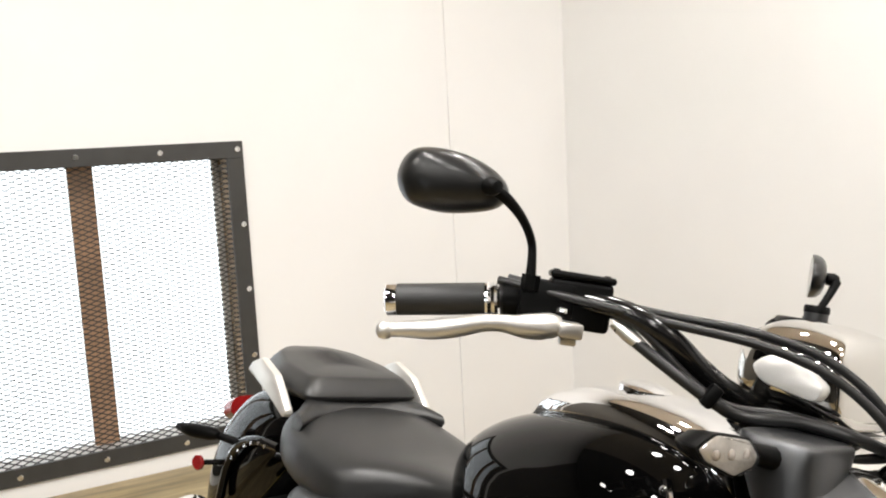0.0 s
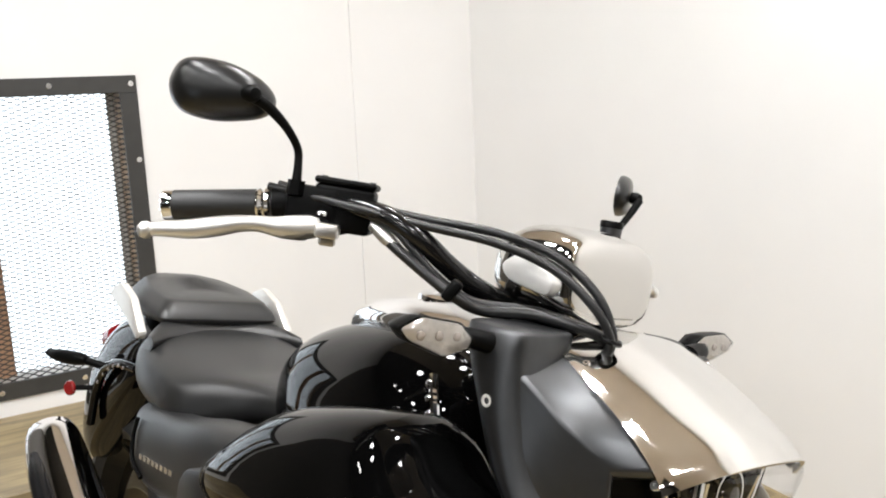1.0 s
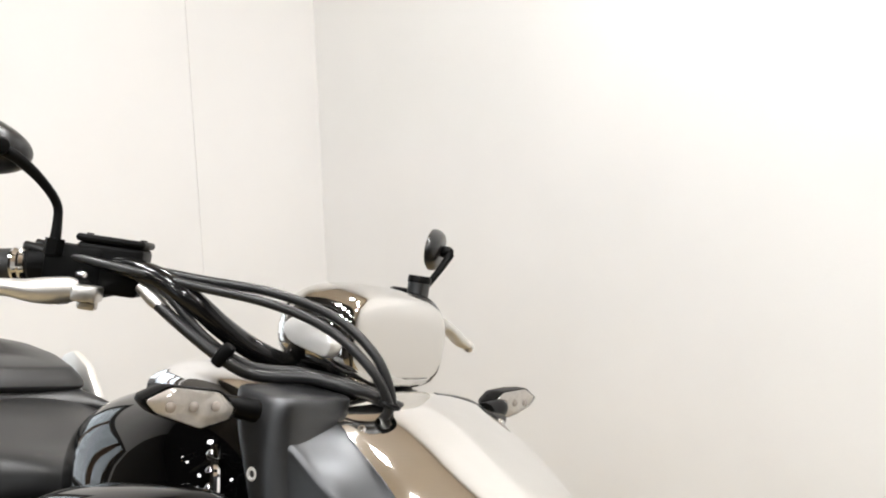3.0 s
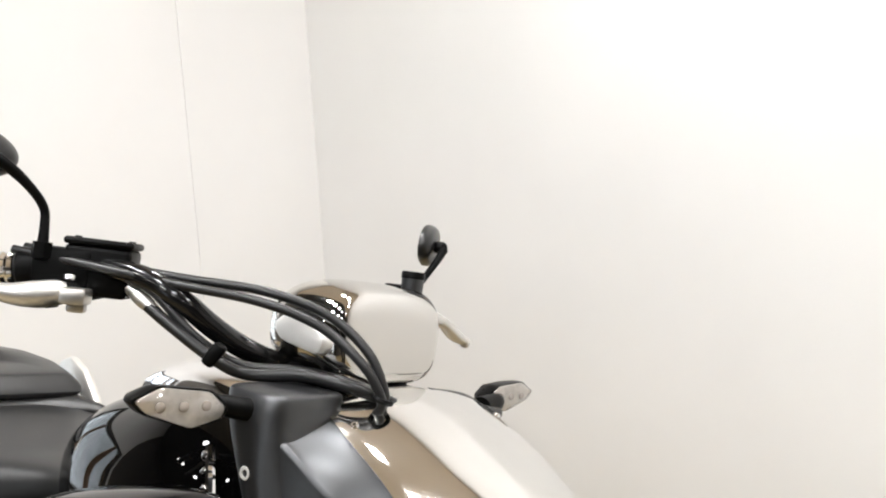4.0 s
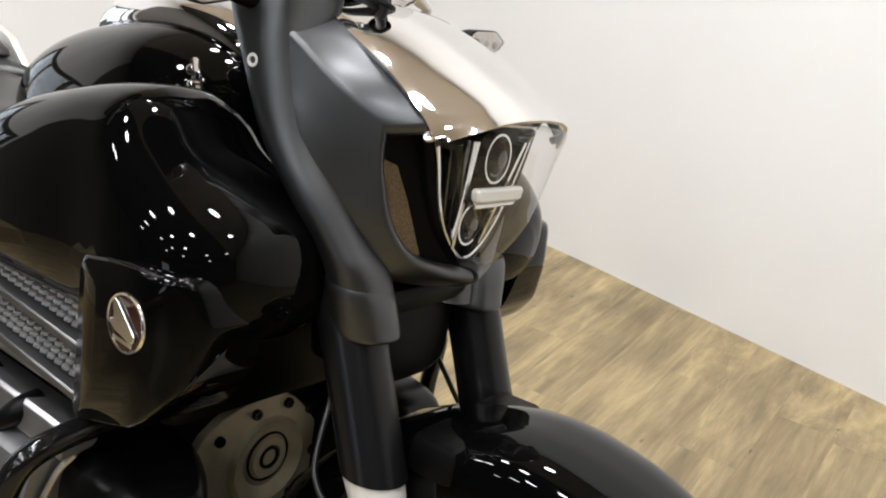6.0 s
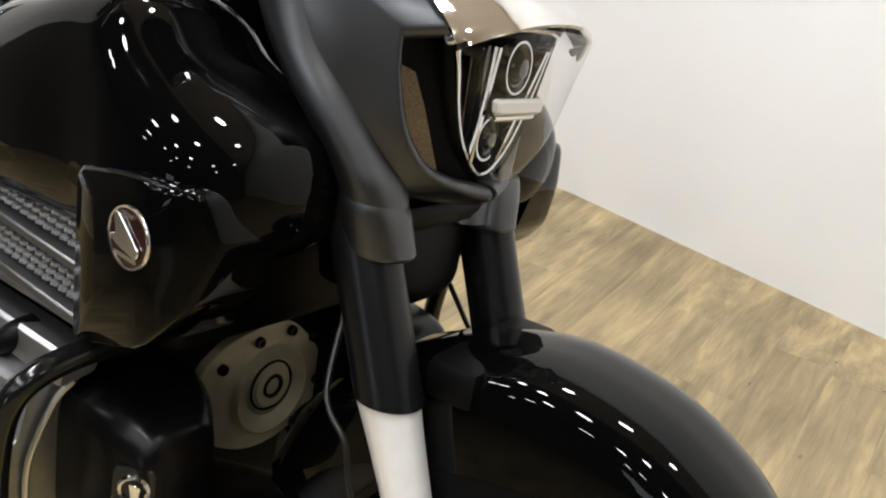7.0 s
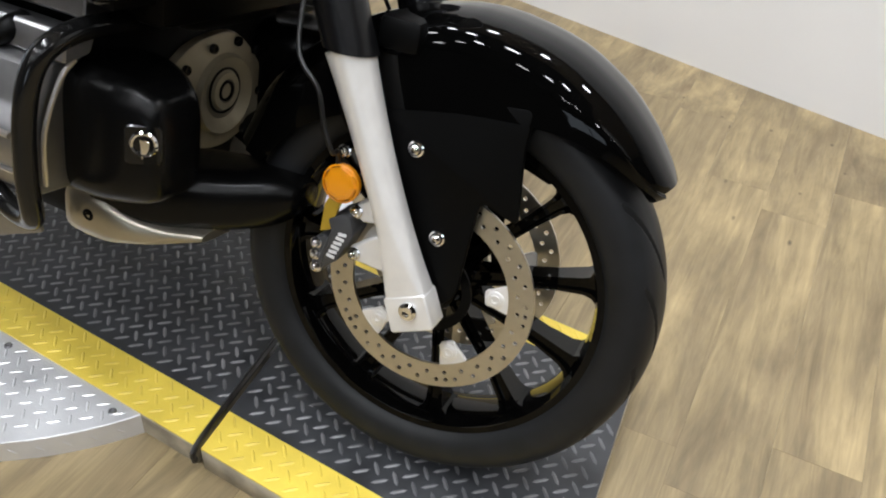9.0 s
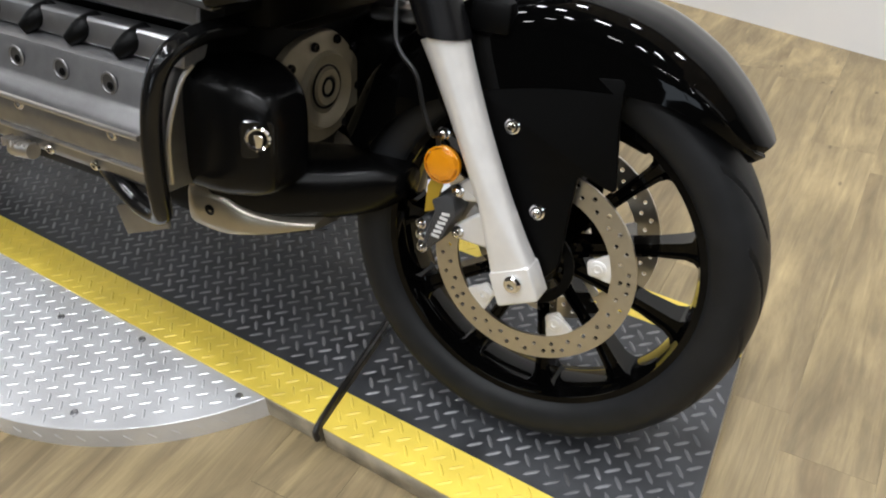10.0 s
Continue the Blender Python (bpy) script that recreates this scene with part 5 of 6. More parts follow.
both("engine_guard", guard, GLOSSBAR, bike, "black tubular engine guard")
both("guard_plate", lambda: moved(box((-0.045, -0.004, -0.025), (0.045, 0.004, 0.025), 0.003), pose(-0.548, -0.29, 0.318, 0, -20, 8)), CASTING, bike)
both("guard_strip", lambda: tube([(-0.432, -0.275, 0.575), (-0.440, -0.292, 0.550), (-0.443, -0.318, 0.484), (-0.446, -0.318, 0.41)], 0.0038, 8, 4), ALU, bike, "thin bright trim strip")
for s in (-1, 1):
    peg = group_part("footpeg", "silver toothed footpeg")
    peg.location = (-0.065, 0, -0.032)
    part("peg_bar", tube([(-0.80, s * 0.27, 0.385), (-0.72, s * 0.33, 0.415), (-0.665, s * 0.355, 0.435), (-0.625, s * 0.36, 0.442)], [0.010, 0.011, 0.013, 0.012], 10, 4), ALU, peg)
    for k in range(5):
        part("tooth", box((-0.69 + 0.013 * k, s * 0.358 - 0.010, 0.438), (-0.684 + 0.013 * k, s * 0.358 + 0.010, 0.452), 0.001), ALU, peg)
part("side_stand", tube([(-0.80, 0.16, 0.34), (-0.78, 0.26, 0.17), (-0.765, 0.325, 0.075)], 0.014, 12, 4), MATTE, bike, "black side stand")
part("stand_foot", moved(box((-0.035, -0.02, -0.004), (0.035, 0.02, 0.004), 0.003), pose(-0.765, 0.328, 0.071, 12, 0, 0)), MATTE, bike)

# seat, tail and rear
part("rider_seat", loft([(-0.80 + (x + 0.80) * 1.19, y, z, w, h, p) for x, y, z, w, h, p in [(-0.80, 0, 0.845, 0.030, 0.022, 2.4), (-0.86, 0, 0.828, 0.048, 0.036, 2.4), (-0.94, 0, 0.822, 0.052, 0.034, 2.5), (-1.01, 0, 0.812, 0.070, 0.038, 2.6), (-1.06, 0, 0.800, 0.110, 0.048, 2.8), (-1.12, 0, 0.783, 0.176, 0.067, 3.0), (-1.22, 0, 0.790, 0.190, 0.076, 3.0), (-1.31, 0, 0.800, 0.182, 0.080, 2.8), (-1.37, 0, 0.806, 0.155, 0.074, 2.6), (-1.41, 0, 0.810, 0.10, 0.055, 2.3)]], 6, 56), LEATHER, bike, "black vinyl rider seat", 60)


def seat_lip():
    """A crescent behind the rider, deep in the middle, with a hard crease at its foot."""
    rings = []
    for k in range(25):
        u = -1 + k / 12
        y = 0.172 * u
        xc, xt = -1.300 + 0.055 * u * u, -1.378 + 0.118 * u * u
        zc, zt = 0.874 - 0.014 * u ** 4, 0.907 - 0.020 * u * u - 0.016 * u ** 4
        xm, zm = (xc + xt) / 2, (zc + zt) / 2
        rings.append([(xc - 0.03, y, 0.80), (xc - 0.002, y, zc - 0.012), (xc + 0.006, y, zc - 0.002), (xc + 0.004, y, zc + 0.005), (xm + 0.003, y, zm + 0.007), (xt + 0.006, y, zt + 0.002), (xt - 0.012, y, zt), (xt - 0.035, y, 0.83)])
    return skin(rings)


part("seat_lip", moved(seat_lip(), pose(-0.115, 0, 0)), LEATHER, bike, "padded lip at the seat's back", 50)
part("nose_cover", loft([(-0.78, 0, 0.79, 0.10, 0.03, 3), (-0.90, 0, 0.765, 0.115, 0.035, 3), (-1.02, 0, 0.745, 0.125, 0.035, 3), (-1.12, 0, 0.735, 0.12, 0.03, 3)], 4, 32), MATTE, bike, "black cover under the seat's nose")
def pillion():
    """A wedge with a crisp edge all round, rising to the back."""
    o = rounded([(-1.300, 0.138), (-1.300, -0.138), (-1.45, -0.148), (-1.58, -0.118), (-1.648, -0.06), (-1.648, 0.06), (-1.58, 0.118), (-1.45, 0.148)], 0.030, 5)
    rings = []
    for z, k in ((0.884, 0.86), (0.892, 0.955), (0.897, 0.99), (0.902, 1.0), (0.910, 0.985), (0.920, 0.935), (0.930, 0.87), (0.934, 0.845), (0.9365, 0.82), (0.9385, 0.78), (0.9420, 0.58), (0.9460, 0.35), (0.9470, 0.1)):
        rings.append([(-1.47 + (x + 1.47) * k, y * k, z - (x + 1.300) * 0.06 * min(1, (z - 0.88) / 0.03)) for x, y in o])
    return skin(rings)


part("pillion_seat", moved(pillion(), pose(-0.118, 0, 0)), LEATHER, bike, "black vinyl passenger seat", 35)
part("pillion_base", loft([(-1.475, 0, 0.895, 0.12, 0.02, 3), (-1.615, 0, 0.89, 0.12, 0.03, 3), (-1.755, 0, 0.88, 0.08, 0.02, 3)], 4), MATTE, bike)


def grab():
    o = rounded([(-1.545, 0.918), (-1.523, 0.940), (-1.474, 0.958), (-1.392, 0.936), (-1.312, 0.873), (-1.328, 0.857), (-1.407, 0.884), (-1.503, 0.908)], 0.012, 3)
    return moved(prism(o, -0.010, 0.010, "y", 0.006, 2), pose(-0.105, -0.172, -0.004))


both("grab_rail", grab, GRABALU, bike, "cast silver grab rail")
part("rear_fender", loft([(-1.49 + 0.84 * (x + 1.34), y, z, w, h, p) for x, y, z, w, h, p in [(-1.34, 0, 0.80, 0.08, 0.05, 2.6), (-1.42, 0, 0.780, 0.122, 0.082, 2.7), (-1.55, 0, 0.735, 0.136, 0.132, 2.8), (-1.70, 0, 0.675, 0.138, 0.172, 2.8), (-1.83, 0, 0.600, 0.132, 0.185, 2.6), (-1.92, 0, 0.535, 0.115, 0.155, 2.4), (-1.97, 0, 0.49, 0.085, 0.095, 2.2), (-1.985, 0, 0.47, 0.04, 0.035, 2.2)]], 6, 44), BLACK, bike, "gloss black rear fender", 60)
part("fender_rail", tube([(-1.49, -0.152, 0.775), (-1.59, -0.160, 0.765), (-1.69, -0.158, 0.73), (-1.77, -0.15, 0.66), (-1.81, -0.145, 0.56)], 0.011, 10, 5), BLACK, bike, "black fender rail")
for k in range(6):
    part("rail_stud", bolt_head((-1.53 - 0.035 * k, -0.168, 0.768 - 0.003 * k * k), (0, -1, 0.2), 0.004, 0.004), CHROME, bike)
for s in (-1, 1):
    rs = group_part("rear_signal", "black rear turn signal")
    rs.location = (-0.20, 0, -0.022)
    part("housing", loft([(-1.575, s * 0.178, 0.750, 0.010, 0.008, 2), (-1.60, s * 0.19, 0.748, 0.018, 0.016, 2.2), (-1.65, s * 0.215, 0.744, 0.020, 0.017, 2.2), (-1.70, s * 0.236, 0.742, 0.010, 0.010, 2)], 5, 20), MATTE, rs)
    part("stem", tube([(-1.55, s * 0.13, 0.735), (-1.575, s * 0.18, 0.750)], 0.010, 10, 1), MATTE, rs)
    rr = group_part("rear_reflector", "small red side reflector")
    rr.location = (-0.105, 0, -0.004)
    part("lens", lathe([(0, 0.004), (0.016, 0.003), (0.019, 0), (0.019, -0.006), (0, -0.006)], pose(-1.79, s * 0.182, 0.632, 90 if s < 0 else -90, 0, -s * 25), 24), REDREF, rr)
    part("stem", tube([(-1.76, s * 0.12, 0.64), (-1.785, s * 0.178, 0.634)], 0.007, 8, 1), MATTE, rr)
part("tail_lamp", loft([(-2.03, 0, 0.74, 0.06, 0.03, 3), (-2.08, 0, 0.72, 0.06, 0.03, 3)], 3, 24), REDREF, bike, "red tail lamp")


def side_cover():
    return loft([(-0.80 + (x + 0.80) * 1.15, y, z, w, h, p) for x, y, z, w, h, p in [(-0.80, -0.13, 0.765, 0.05, 0.045, 2.6), (-0.86, -0.15, 0.755, 0.06, 0.065, 2.8), (-0.95, -0.165, 0.735, 0.055, 0.078, 3), (-1.05, -0.17, 0.705, 0.052, 0.080, 3), (-1.16, -0.17, 0.685, 0.050, 0.078, 3), (-1.25, -0.16, 0.685, 0.045, 0.066, 2.8), (-1.29, -0.15, 0.69, 0.025, 0.04, 2.4)]], 5, 36)


for sc in both("side_cover", side_cover, LEATHER, bike, "dark satin side cover", 60):
    s = -1 if sc.data.vertices[0].co.y < 0 else 1
    part("slot", tube([(-1.266, s * 0.2165, 0.735), (-1.269, s * 0.2205, 0.70), (-1.255, s * 0.2215, 0.655), (-1.205, s * 0.2195, 0.637)], 0.0045, 6, 4), MATTE, sc)
    for k in range(8):
        part("mark", box((-1.215 + 0.022 * k, s * 0.2225 - 0.0015, 0.672 + 0.003 * k), (-1.200 + 0.022 * k, s * 0.2225 + 0.0015, 0.682 + 0.003 * k)), SILVERSHAPE, sc, "pale plain bars of lettering")


def knee():
    o = rounded([(-0.90, 0.79), (-0.78, 0.812), (-0.70, 0.775), (-0.72, 0.68), (-0.93, 0.66), (-0.98, 0.70)], 0.02)
    rings = [[(x, y, z) for x, z in o] for y in (-0.12, -0.19)] + [[(-0.84 + (x + 0.84) * k, y, 0.735 + (z - 0.735) * k) for x, z in o] for y, k in ((-0.205, 0.97), (-0.212, 0.90))]
    return skin(rings)


both("knee_panel", knee, SATIN2, bike, "dark satin panel under the seat", 50)


def muffler():
    return tube([(-1.05, -0.232, 0.330), (-1.13, -0.238, 0.345), (-1.35, -0.25, 0.42), (-1.58, -0.26, 0.515), (-1.67, -0.263, 0.562), (-1.70, -0.264, 0.58)], [0.034, 0.058, 0.068, 0.068, 0.060, 0.050], 28, 6)


for mu in both("muffler", muffler, CHROME, bike, "chrome exhaust muffler", 60):
    s = -1 if mu.data.vertices[0].co.y < 0 else 1
    part("muffler_shield", tube([(-1.27, s * 0.302, 0.42), (-1.40, s * 0.316, 0.475), (-1.53, s * 0.320, 0.53), (-1.60, s * 0.318, 0.56)], [0.012, 0.020, 0.020, 0.010], 12, 5), SATIN2, mu, "dark muffler guard")
rw = group_part("rear_wheel", "black rear wheel")
RW = pose(-1.70, 0, 0.315, 90)
part("tyre", lathe([(0.222, -0.07), (0.25, -0.088), (0.285, -0.082), (0.305, -0.05), (0.315, 0), (0.305, 0.05), (0.285, 0.082), (0.25, 0.088), (0.222, 0.07)], RW, 72), RUBBER, rw)
part("rim", lathe([(0, -0.03), (0.06, -0.05), (0.19, -0.03), (0.222, -0.072), (0.226, -0.07), (0.215, 0), (0.226, 0.07), (0.222, 0.072), (0.19, 0.03), (0.06, 0.05), (0, 0.03)], RW, 48), BLACK, rw)
part("swing_arm", tube([(-0.95, -0.12, 0.36), (-1.3, -0.14, 0.34), (-1.70, -0.13, 0.315)], 0.035, 12, 4), MATTE, bike)
part("subframe", tube([(-0.95, 0, 0.74), (-1.2, 0, 0.68), (-1.55, 0, 0.74)], 0.07, 12, 4), MATTE, bike)
for ob in bike.children:
    if ob.name.split(".")[0] in STEERED:
        ob.matrix_basis = STEER @ ob.matrix_basis

# ---- the room ----
def slab(name, pts, z0, z1, mat, label, category):
    return tagged(link_mesh(name, prism(pts, z0, z1, "z"), mat, smooth=False), label, category, kind="structure")


FZ = -0.05
XW = -3.05
WY0, WY1, WZ0, WZ1 = -0.43, 1.0, 0.335, 1.416
def wall_y(x):
    """The plaster wall, which bends in gently towards the corner."""
    return 2.467 - 0.15 * x - 0.08 * min(0.0, x + 1.0) ** 2


slab("ground", [(XW - 0.2, -9), (7, -9), (7, wall_y(7) + 0.2), (-1.4, 3.0), (XW - 0.2, 3.0)], -0.20, FZ - 0.006, SUBFLOOR, "dark bed under the plank floor", "floor")
slab("ceiling", [(XW - 0.2, 0.55), (7, 0.55), (7, wall_y(7) + 0.2), (-1.4, 3.0), (XW - 0.2, 3.0)], 3.3, 3.4, CEIL, "tan painted ceiling", "ceiling")
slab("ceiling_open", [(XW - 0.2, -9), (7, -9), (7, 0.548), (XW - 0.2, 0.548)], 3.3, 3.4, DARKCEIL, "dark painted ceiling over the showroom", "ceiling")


def north_wall():
    xs = [XW + 0.12 * k for k in range(18)] + [7]
    return skin([[(x, wall_y(x), FZ - 0.01), (x, wall_y(x), 3.3), (x, wall_y(x) + 0.2, 3.3), (x, wall_y(x) + 0.2, FZ - 0.01)] for x in xs])


tagged(link_mesh("wall_north", north_wall(), WALL, sharp=30), "white painted plaster wall", "wall", kind="structure")
# unseen south window, added with a glowing backdrop as an extra light source
SX0, SX1, SZ0, SZ1 = 0.9, 2.7, 0.75, 2.35
south = join(box((XW - 0.2, -9.2, FZ - 0.01), (SX0, -9, 3.3)), box((SX1, -9.2, FZ - 0.01), (7, -9, 3.3)), box((SX0, -9.2, FZ - 0.01), (SX1, -9, SZ0)), box((SX0, -9.2, SZ1), (SX1, -9, 3.3)))
tagged(link_mesh("wall_south", south, WALLFAR, smooth=False), "unseen far wall, darkened in colour, with an added window", "wall", kind="structure")
shop = tagged(new("window_2"), "added unseen window in a dark frame", "window", kind="structure")
for lo, hi in (((SX0, -9.12, SZ0), (SX0 + 0.05, -9.06, SZ1)), ((SX1 - 0.05, -9.12, SZ0), (SX1, -9.06, SZ1)), ((SX0 + 0.05, -9.12, SZ0), (SX1 - 0.05, -9.06, SZ0 + 0.05)), ((SX0 + 0.05, -9.12, SZ1 - 0.05), (SX1 - 0.05, -9.06, SZ1)), ((1.78, -9.115, SZ0 + 0.05), (1.83, -9.065, SZ1 - 0.05))):
    part("frame", box(lo, hi, 0.004, 1), FRAME, shop, "dark window frame")
tagged(link_mesh("backdrop_2", box((SX0 - 0.8, -9.75, 0.2), (SX1 + 0.8, -9.7, 3.0)), DAYGLOW, smooth=False), "added daylight glow outside the unseen window", "sky", kind="structure")
slab("wall_east", [(7, -9), (7.2, -9), (7.2, 3.2), (7, 3.2)], FZ - 0.01, 3.3, WALLFAR, "unseen far wall, darkened in colour", "wall")


def west_wall():
    x0, x1 = XW - 0.2, XW
    bms = [box((x0, -0.55, FZ - 0.01), (x1, WY0, 3.3)), box((x0, WY1, FZ - 0.01), (x1, 3.4, 3.3)), box((x0, WY0, FZ - 0.01), (x1, WY1, WZ0)), box((x0, WY0, WZ1), (x1, WY1, 3.3))]
    return join(*bms)


tagged(link_mesh("wall_west", west_wall(), WALL, smooth=False), "white painted wall with a low window", "wall", kind="structure")
# out of view, the west wall goes on in the darkened colour
slab("wall_west_far", [(XW - 0.2, -9), (XW - 0.002, -9), (XW - 0.002, -0.552), (XW - 0.2, -0.552)], FZ - 0.01, 3.3, WALLFAR, "unseen wall beyond the window, darkened in colour", "wall")
slab("wall_pier", [(XW, 1.965), (XW + 0.008, 1.965), (XW + 0.008, wall_y(XW + 0.008)), (XW, wall_y(XW))], FZ, 3.3, WALL, "shallow white painted pier in the corner", "wall")

dais = prism([(XW + 0.002, -0.75), (-2.32, -0.75), (-2.32, 1.17), (XW + 0.002, 1.17)], FZ, 0.225, "z", 0.004, 1)
tagged(link_mesh("raised_floor", dais, FLOORFAR, smooth=False), "low raised floor of oak-look boards below the window", "floor", kind="structure")

# window with a steel frame and expanded metal
win = tagged(new("window_1"), "low window behind black expanded metal mesh", "window", kind="structure")
gx = XW - 0.15


def win_part(name, lo, hi, mat, label="", bevel=0.002):
    return part(name, box(lo, hi, bevel, 1), mat, win, label)


for nm, lo, hi in (("frame_top", (XW, WY0 - 0.06, WZ1 - 0.02), (XW + 0.012, WY1 + 0.045, WZ1 + 0.045)), ("frame_bottom", (XW, WY0 - 0.06, WZ0 - 0.045), (XW + 0.012, WY1 + 0.045, WZ0 + 0.02)),
                   ("frame_side", (XW + 0.001, WY1 - 0.02, WZ0 + 0.02), (XW + 0.012, WY1 + 0.045, WZ1 - 0.02)), ("frame_side", (XW + 0.001, WY0 - 0.06, WZ0 + 0.02), (XW + 0.012, WY0 + 0.02, WZ1 - 0.02))):
    win_part(nm, lo, hi, FRAME, "flat black steel frame strip")
win_part("jamb", (gx, WY1 - 0.016, WZ0), (XW, WY1 - 0.002, WZ1), RAWWOOD, "raw brown timber jamb")
win_part("jamb", (gx, WY0 + 0.002, WZ0), (XW, WY0 + 0.016, WZ1), RAWWOOD, "raw brown timber jamb")
win_part("sill", (gx - 0.03, WY0, WZ0 - 0.012), (XW - 0.002, WY1, WZ0 + 0.002), SILL, "pale dusty sill")
win_part("lintel", (gx, WY0, WZ1 - 0.014), (XW - 0.002, WY1, WZ1 + 0.002), SILL, "pale lintel")
win_part("mullion", (gx - 0.02, 0.425, WZ0 + 0.002), (gx + 0.03, 0.512, WZ1 - 0.014), MULLION, "brown window mullion")
win_part("mullion", (gx - 0.02, -0.25, WZ0 + 0.002), (gx + 0.03, -0.165, WZ1 - 0.014), MULLION, "brown window mullion")
win_part("inner_frame", (gx - 0.01, WY1 - 0.045, WZ0 + 0.002), (gx + 0.02, WY1 - 0.018, WZ1 - 0.014), SILL, "pale inner window frame")
for y0, y1 in ((WY0 + 0.016, -0.25), (-0.165, 0.425), (0.512, WY1 - 0.045)):
    pn = win_part("pane", (gx - 0.004, y0, WZ0 + 0.004), (gx + 0.002, y1, WZ1 - 0.016), PANE, "clear glass pane", 0)
    pn.visible_shadow = False
for y in (1.022, 0.735, 0.445, 0.155, -0.135, -0.425):
    for z in (WZ1 + 0.014, WZ0 - 0.014):
        part("screw", bolt_head((XW + 0.012, y, z), (1, 0, 0), 0.011, 0.006), CHROME, win)
for z in (1.14, 0.885, 0.62):
    part("screw", bolt_head((XW + 0.012, 1.024, z), (1, 0, 0), 0.011, 0.006), CHROME, win)


def expanded_mesh():
    """Diamond strands, long way level, joined in one sheet."""
    bm = bmesh.new()
    px_, pz, w, d = 0.046, 0.0195, 0.0022, 0.002
    ny, nz = int((WY1 - WY0) / px_) + 1, int((WZ1 - WZ0) / pz) + 1
    for i in range(ny):
        for j in range(nz):
            for o in (0, 1):
                y, z = WY0 + (i + 0.5 * o) * px_, WZ0 + (j + 0.5 * o) * pz
                for sg in (-1, 1):
                    y2, z2 = y + px_ / 2, z + sg * pz / 2
                    if y2 > WY1 or z2 > WZ1 or z2 < WZ0 or z > WZ1:
                        continue
                    a = [(XW - 0.012, y, z - w), (XW - 0.012, y, z + w), (XW - 0.012 + d, y, z + w), (XW - 0.012 + d, y, z - w)]
                    b = [(p[0], y2, p[2] + z2 - z) for p in a]
                    va, vb = [bm.verts.new(p) for p in a], [bm.verts.new(p) for p in b]
                    for k in range(4):
                        bm.faces.new((va[k], va[(k + 1) % 4], vb[(k + 1) % 4], vb[k]))
    return bm


me_ = part("mesh_screen", expanded_mesh(), FRAME, win, "black expanded metal screen")
tagged(me_, kind="stuff")
sky_back = box((XW - 2.6, -4, -0.5), (XW - 2.5, 5, 4))
tagged(link_mesh("backdrop", sky_back, DAYGLOW, smooth=False), "bright overcast daylight outside the window", "sky", kind="structure")

# ceiling lamps
LAMPS = [(-1.3, 1.62), (-0.5, 1.6), (0.45, 1.48), (1.65, 1.34), (-1.1, 0.15), (-0.6, -0.15), (0.15, -0.25), (1.35, -0.4), (-0.4, -1.7), (0.9, -1.9), (2.2, -2.1)]
first = None
for n, (x, y) in enumerate(LAMPS):
    if first is None:
        first = thing("ceiling_lamp", pose(x, y, 3.3), "round white recessed ceiling downlight", "lamp", "ceiling spotlights")
        part("ring", lathe([(0.118, 0.0), (0.140, -0.002), (0.144, -0.014), (0.124, -0.018), (0.118, -0.004)], None, 32), WHITE, first)
    else:
        copy_thing(first, pose(x, y, 3.3))
    area_lamp("spot_light", look((x, y, 3.283), (x, y, 0)), LAMP_W, 0.225, (1, 0.985, 0.965))

# more spotlights over the rest of the showroom
FAR_LAMPS = [(-1.7, -1.35), (-1.45, -1.4), (-0.9, -3.2), (0.3, -3.4), (1.6, -3.6), (-1.6, -4.8), (1.3, -5.2), (3.2, -3.9), (3.6, -1.2), (3.9, 0.5), (5.0, -1.8)]
for x, y in FAR_LAMPS:
    spot = copy_thing(first, pose(x, y, 3.3))
    part("lens", lathe([(0, -0.018), (0.095, -0.018), (0.118, -0.012)], None, 20), LAMPGLOW, spot, "glowing lamp face")

# ---- the lift plate ----
X0, XE = -2.04, 0.357


LIFT = pose(-0.5, 0.55, 0, 0, 0, 1.4) @ pose(0.5, -0.55, 0)
HS, ES = 0.186, 0.151
lift = thing("motorcycle_lift", LIFT, "black tread-plate motorcycle lift with yellow painted edges", "lift")


def deck_piece(xa, ka, xb, kb, ya, yb, z0, z1, bevel=0.0):
    """A deck strip between two slanting ends, x given at the near edge."""
    pts = [(xa - ka * (ya - 0.51), ya), (xb - kb * (ya - 0.51), ya), (xb - kb * (yb - 0.51), yb), (xa - ka * (yb - 0.51), yb)]
    return prism(pts, z0, z1, "z", bevel, 1)


for nm, xa, ka, xb, kb in (("rear_deck", X0, 0.0, -0.275, HS), ("front_deck", -0.263, HS, XE, ES)):
    part(nm, deck_piece(xa, ka, xb, kb, 0.51, 1.115, FZ, -0.003, 0.002), EDGE, lift, "steel deck section")
for nm, ya, yb, mt, lb in (("dark_tread", 0.595, 1.03, PLATE, "black painted tread plate"), ("yellow_edge", 0.511, 0.595, YELLOW, "yellow painted tread edge"), ("yellow_edge", 1.03, 1.114, YELLOW, "yellow painted tread edge")):
    for xa, ka, xb, kb in ((X0, 0.0, -0.276, HS), (-0.262, HS, XE - 0.001, ES)):
        part(nm, deck_piece(xa, ka, xb, kb, ya, yb, -0.0032, 0.0), mt, lift, lb)


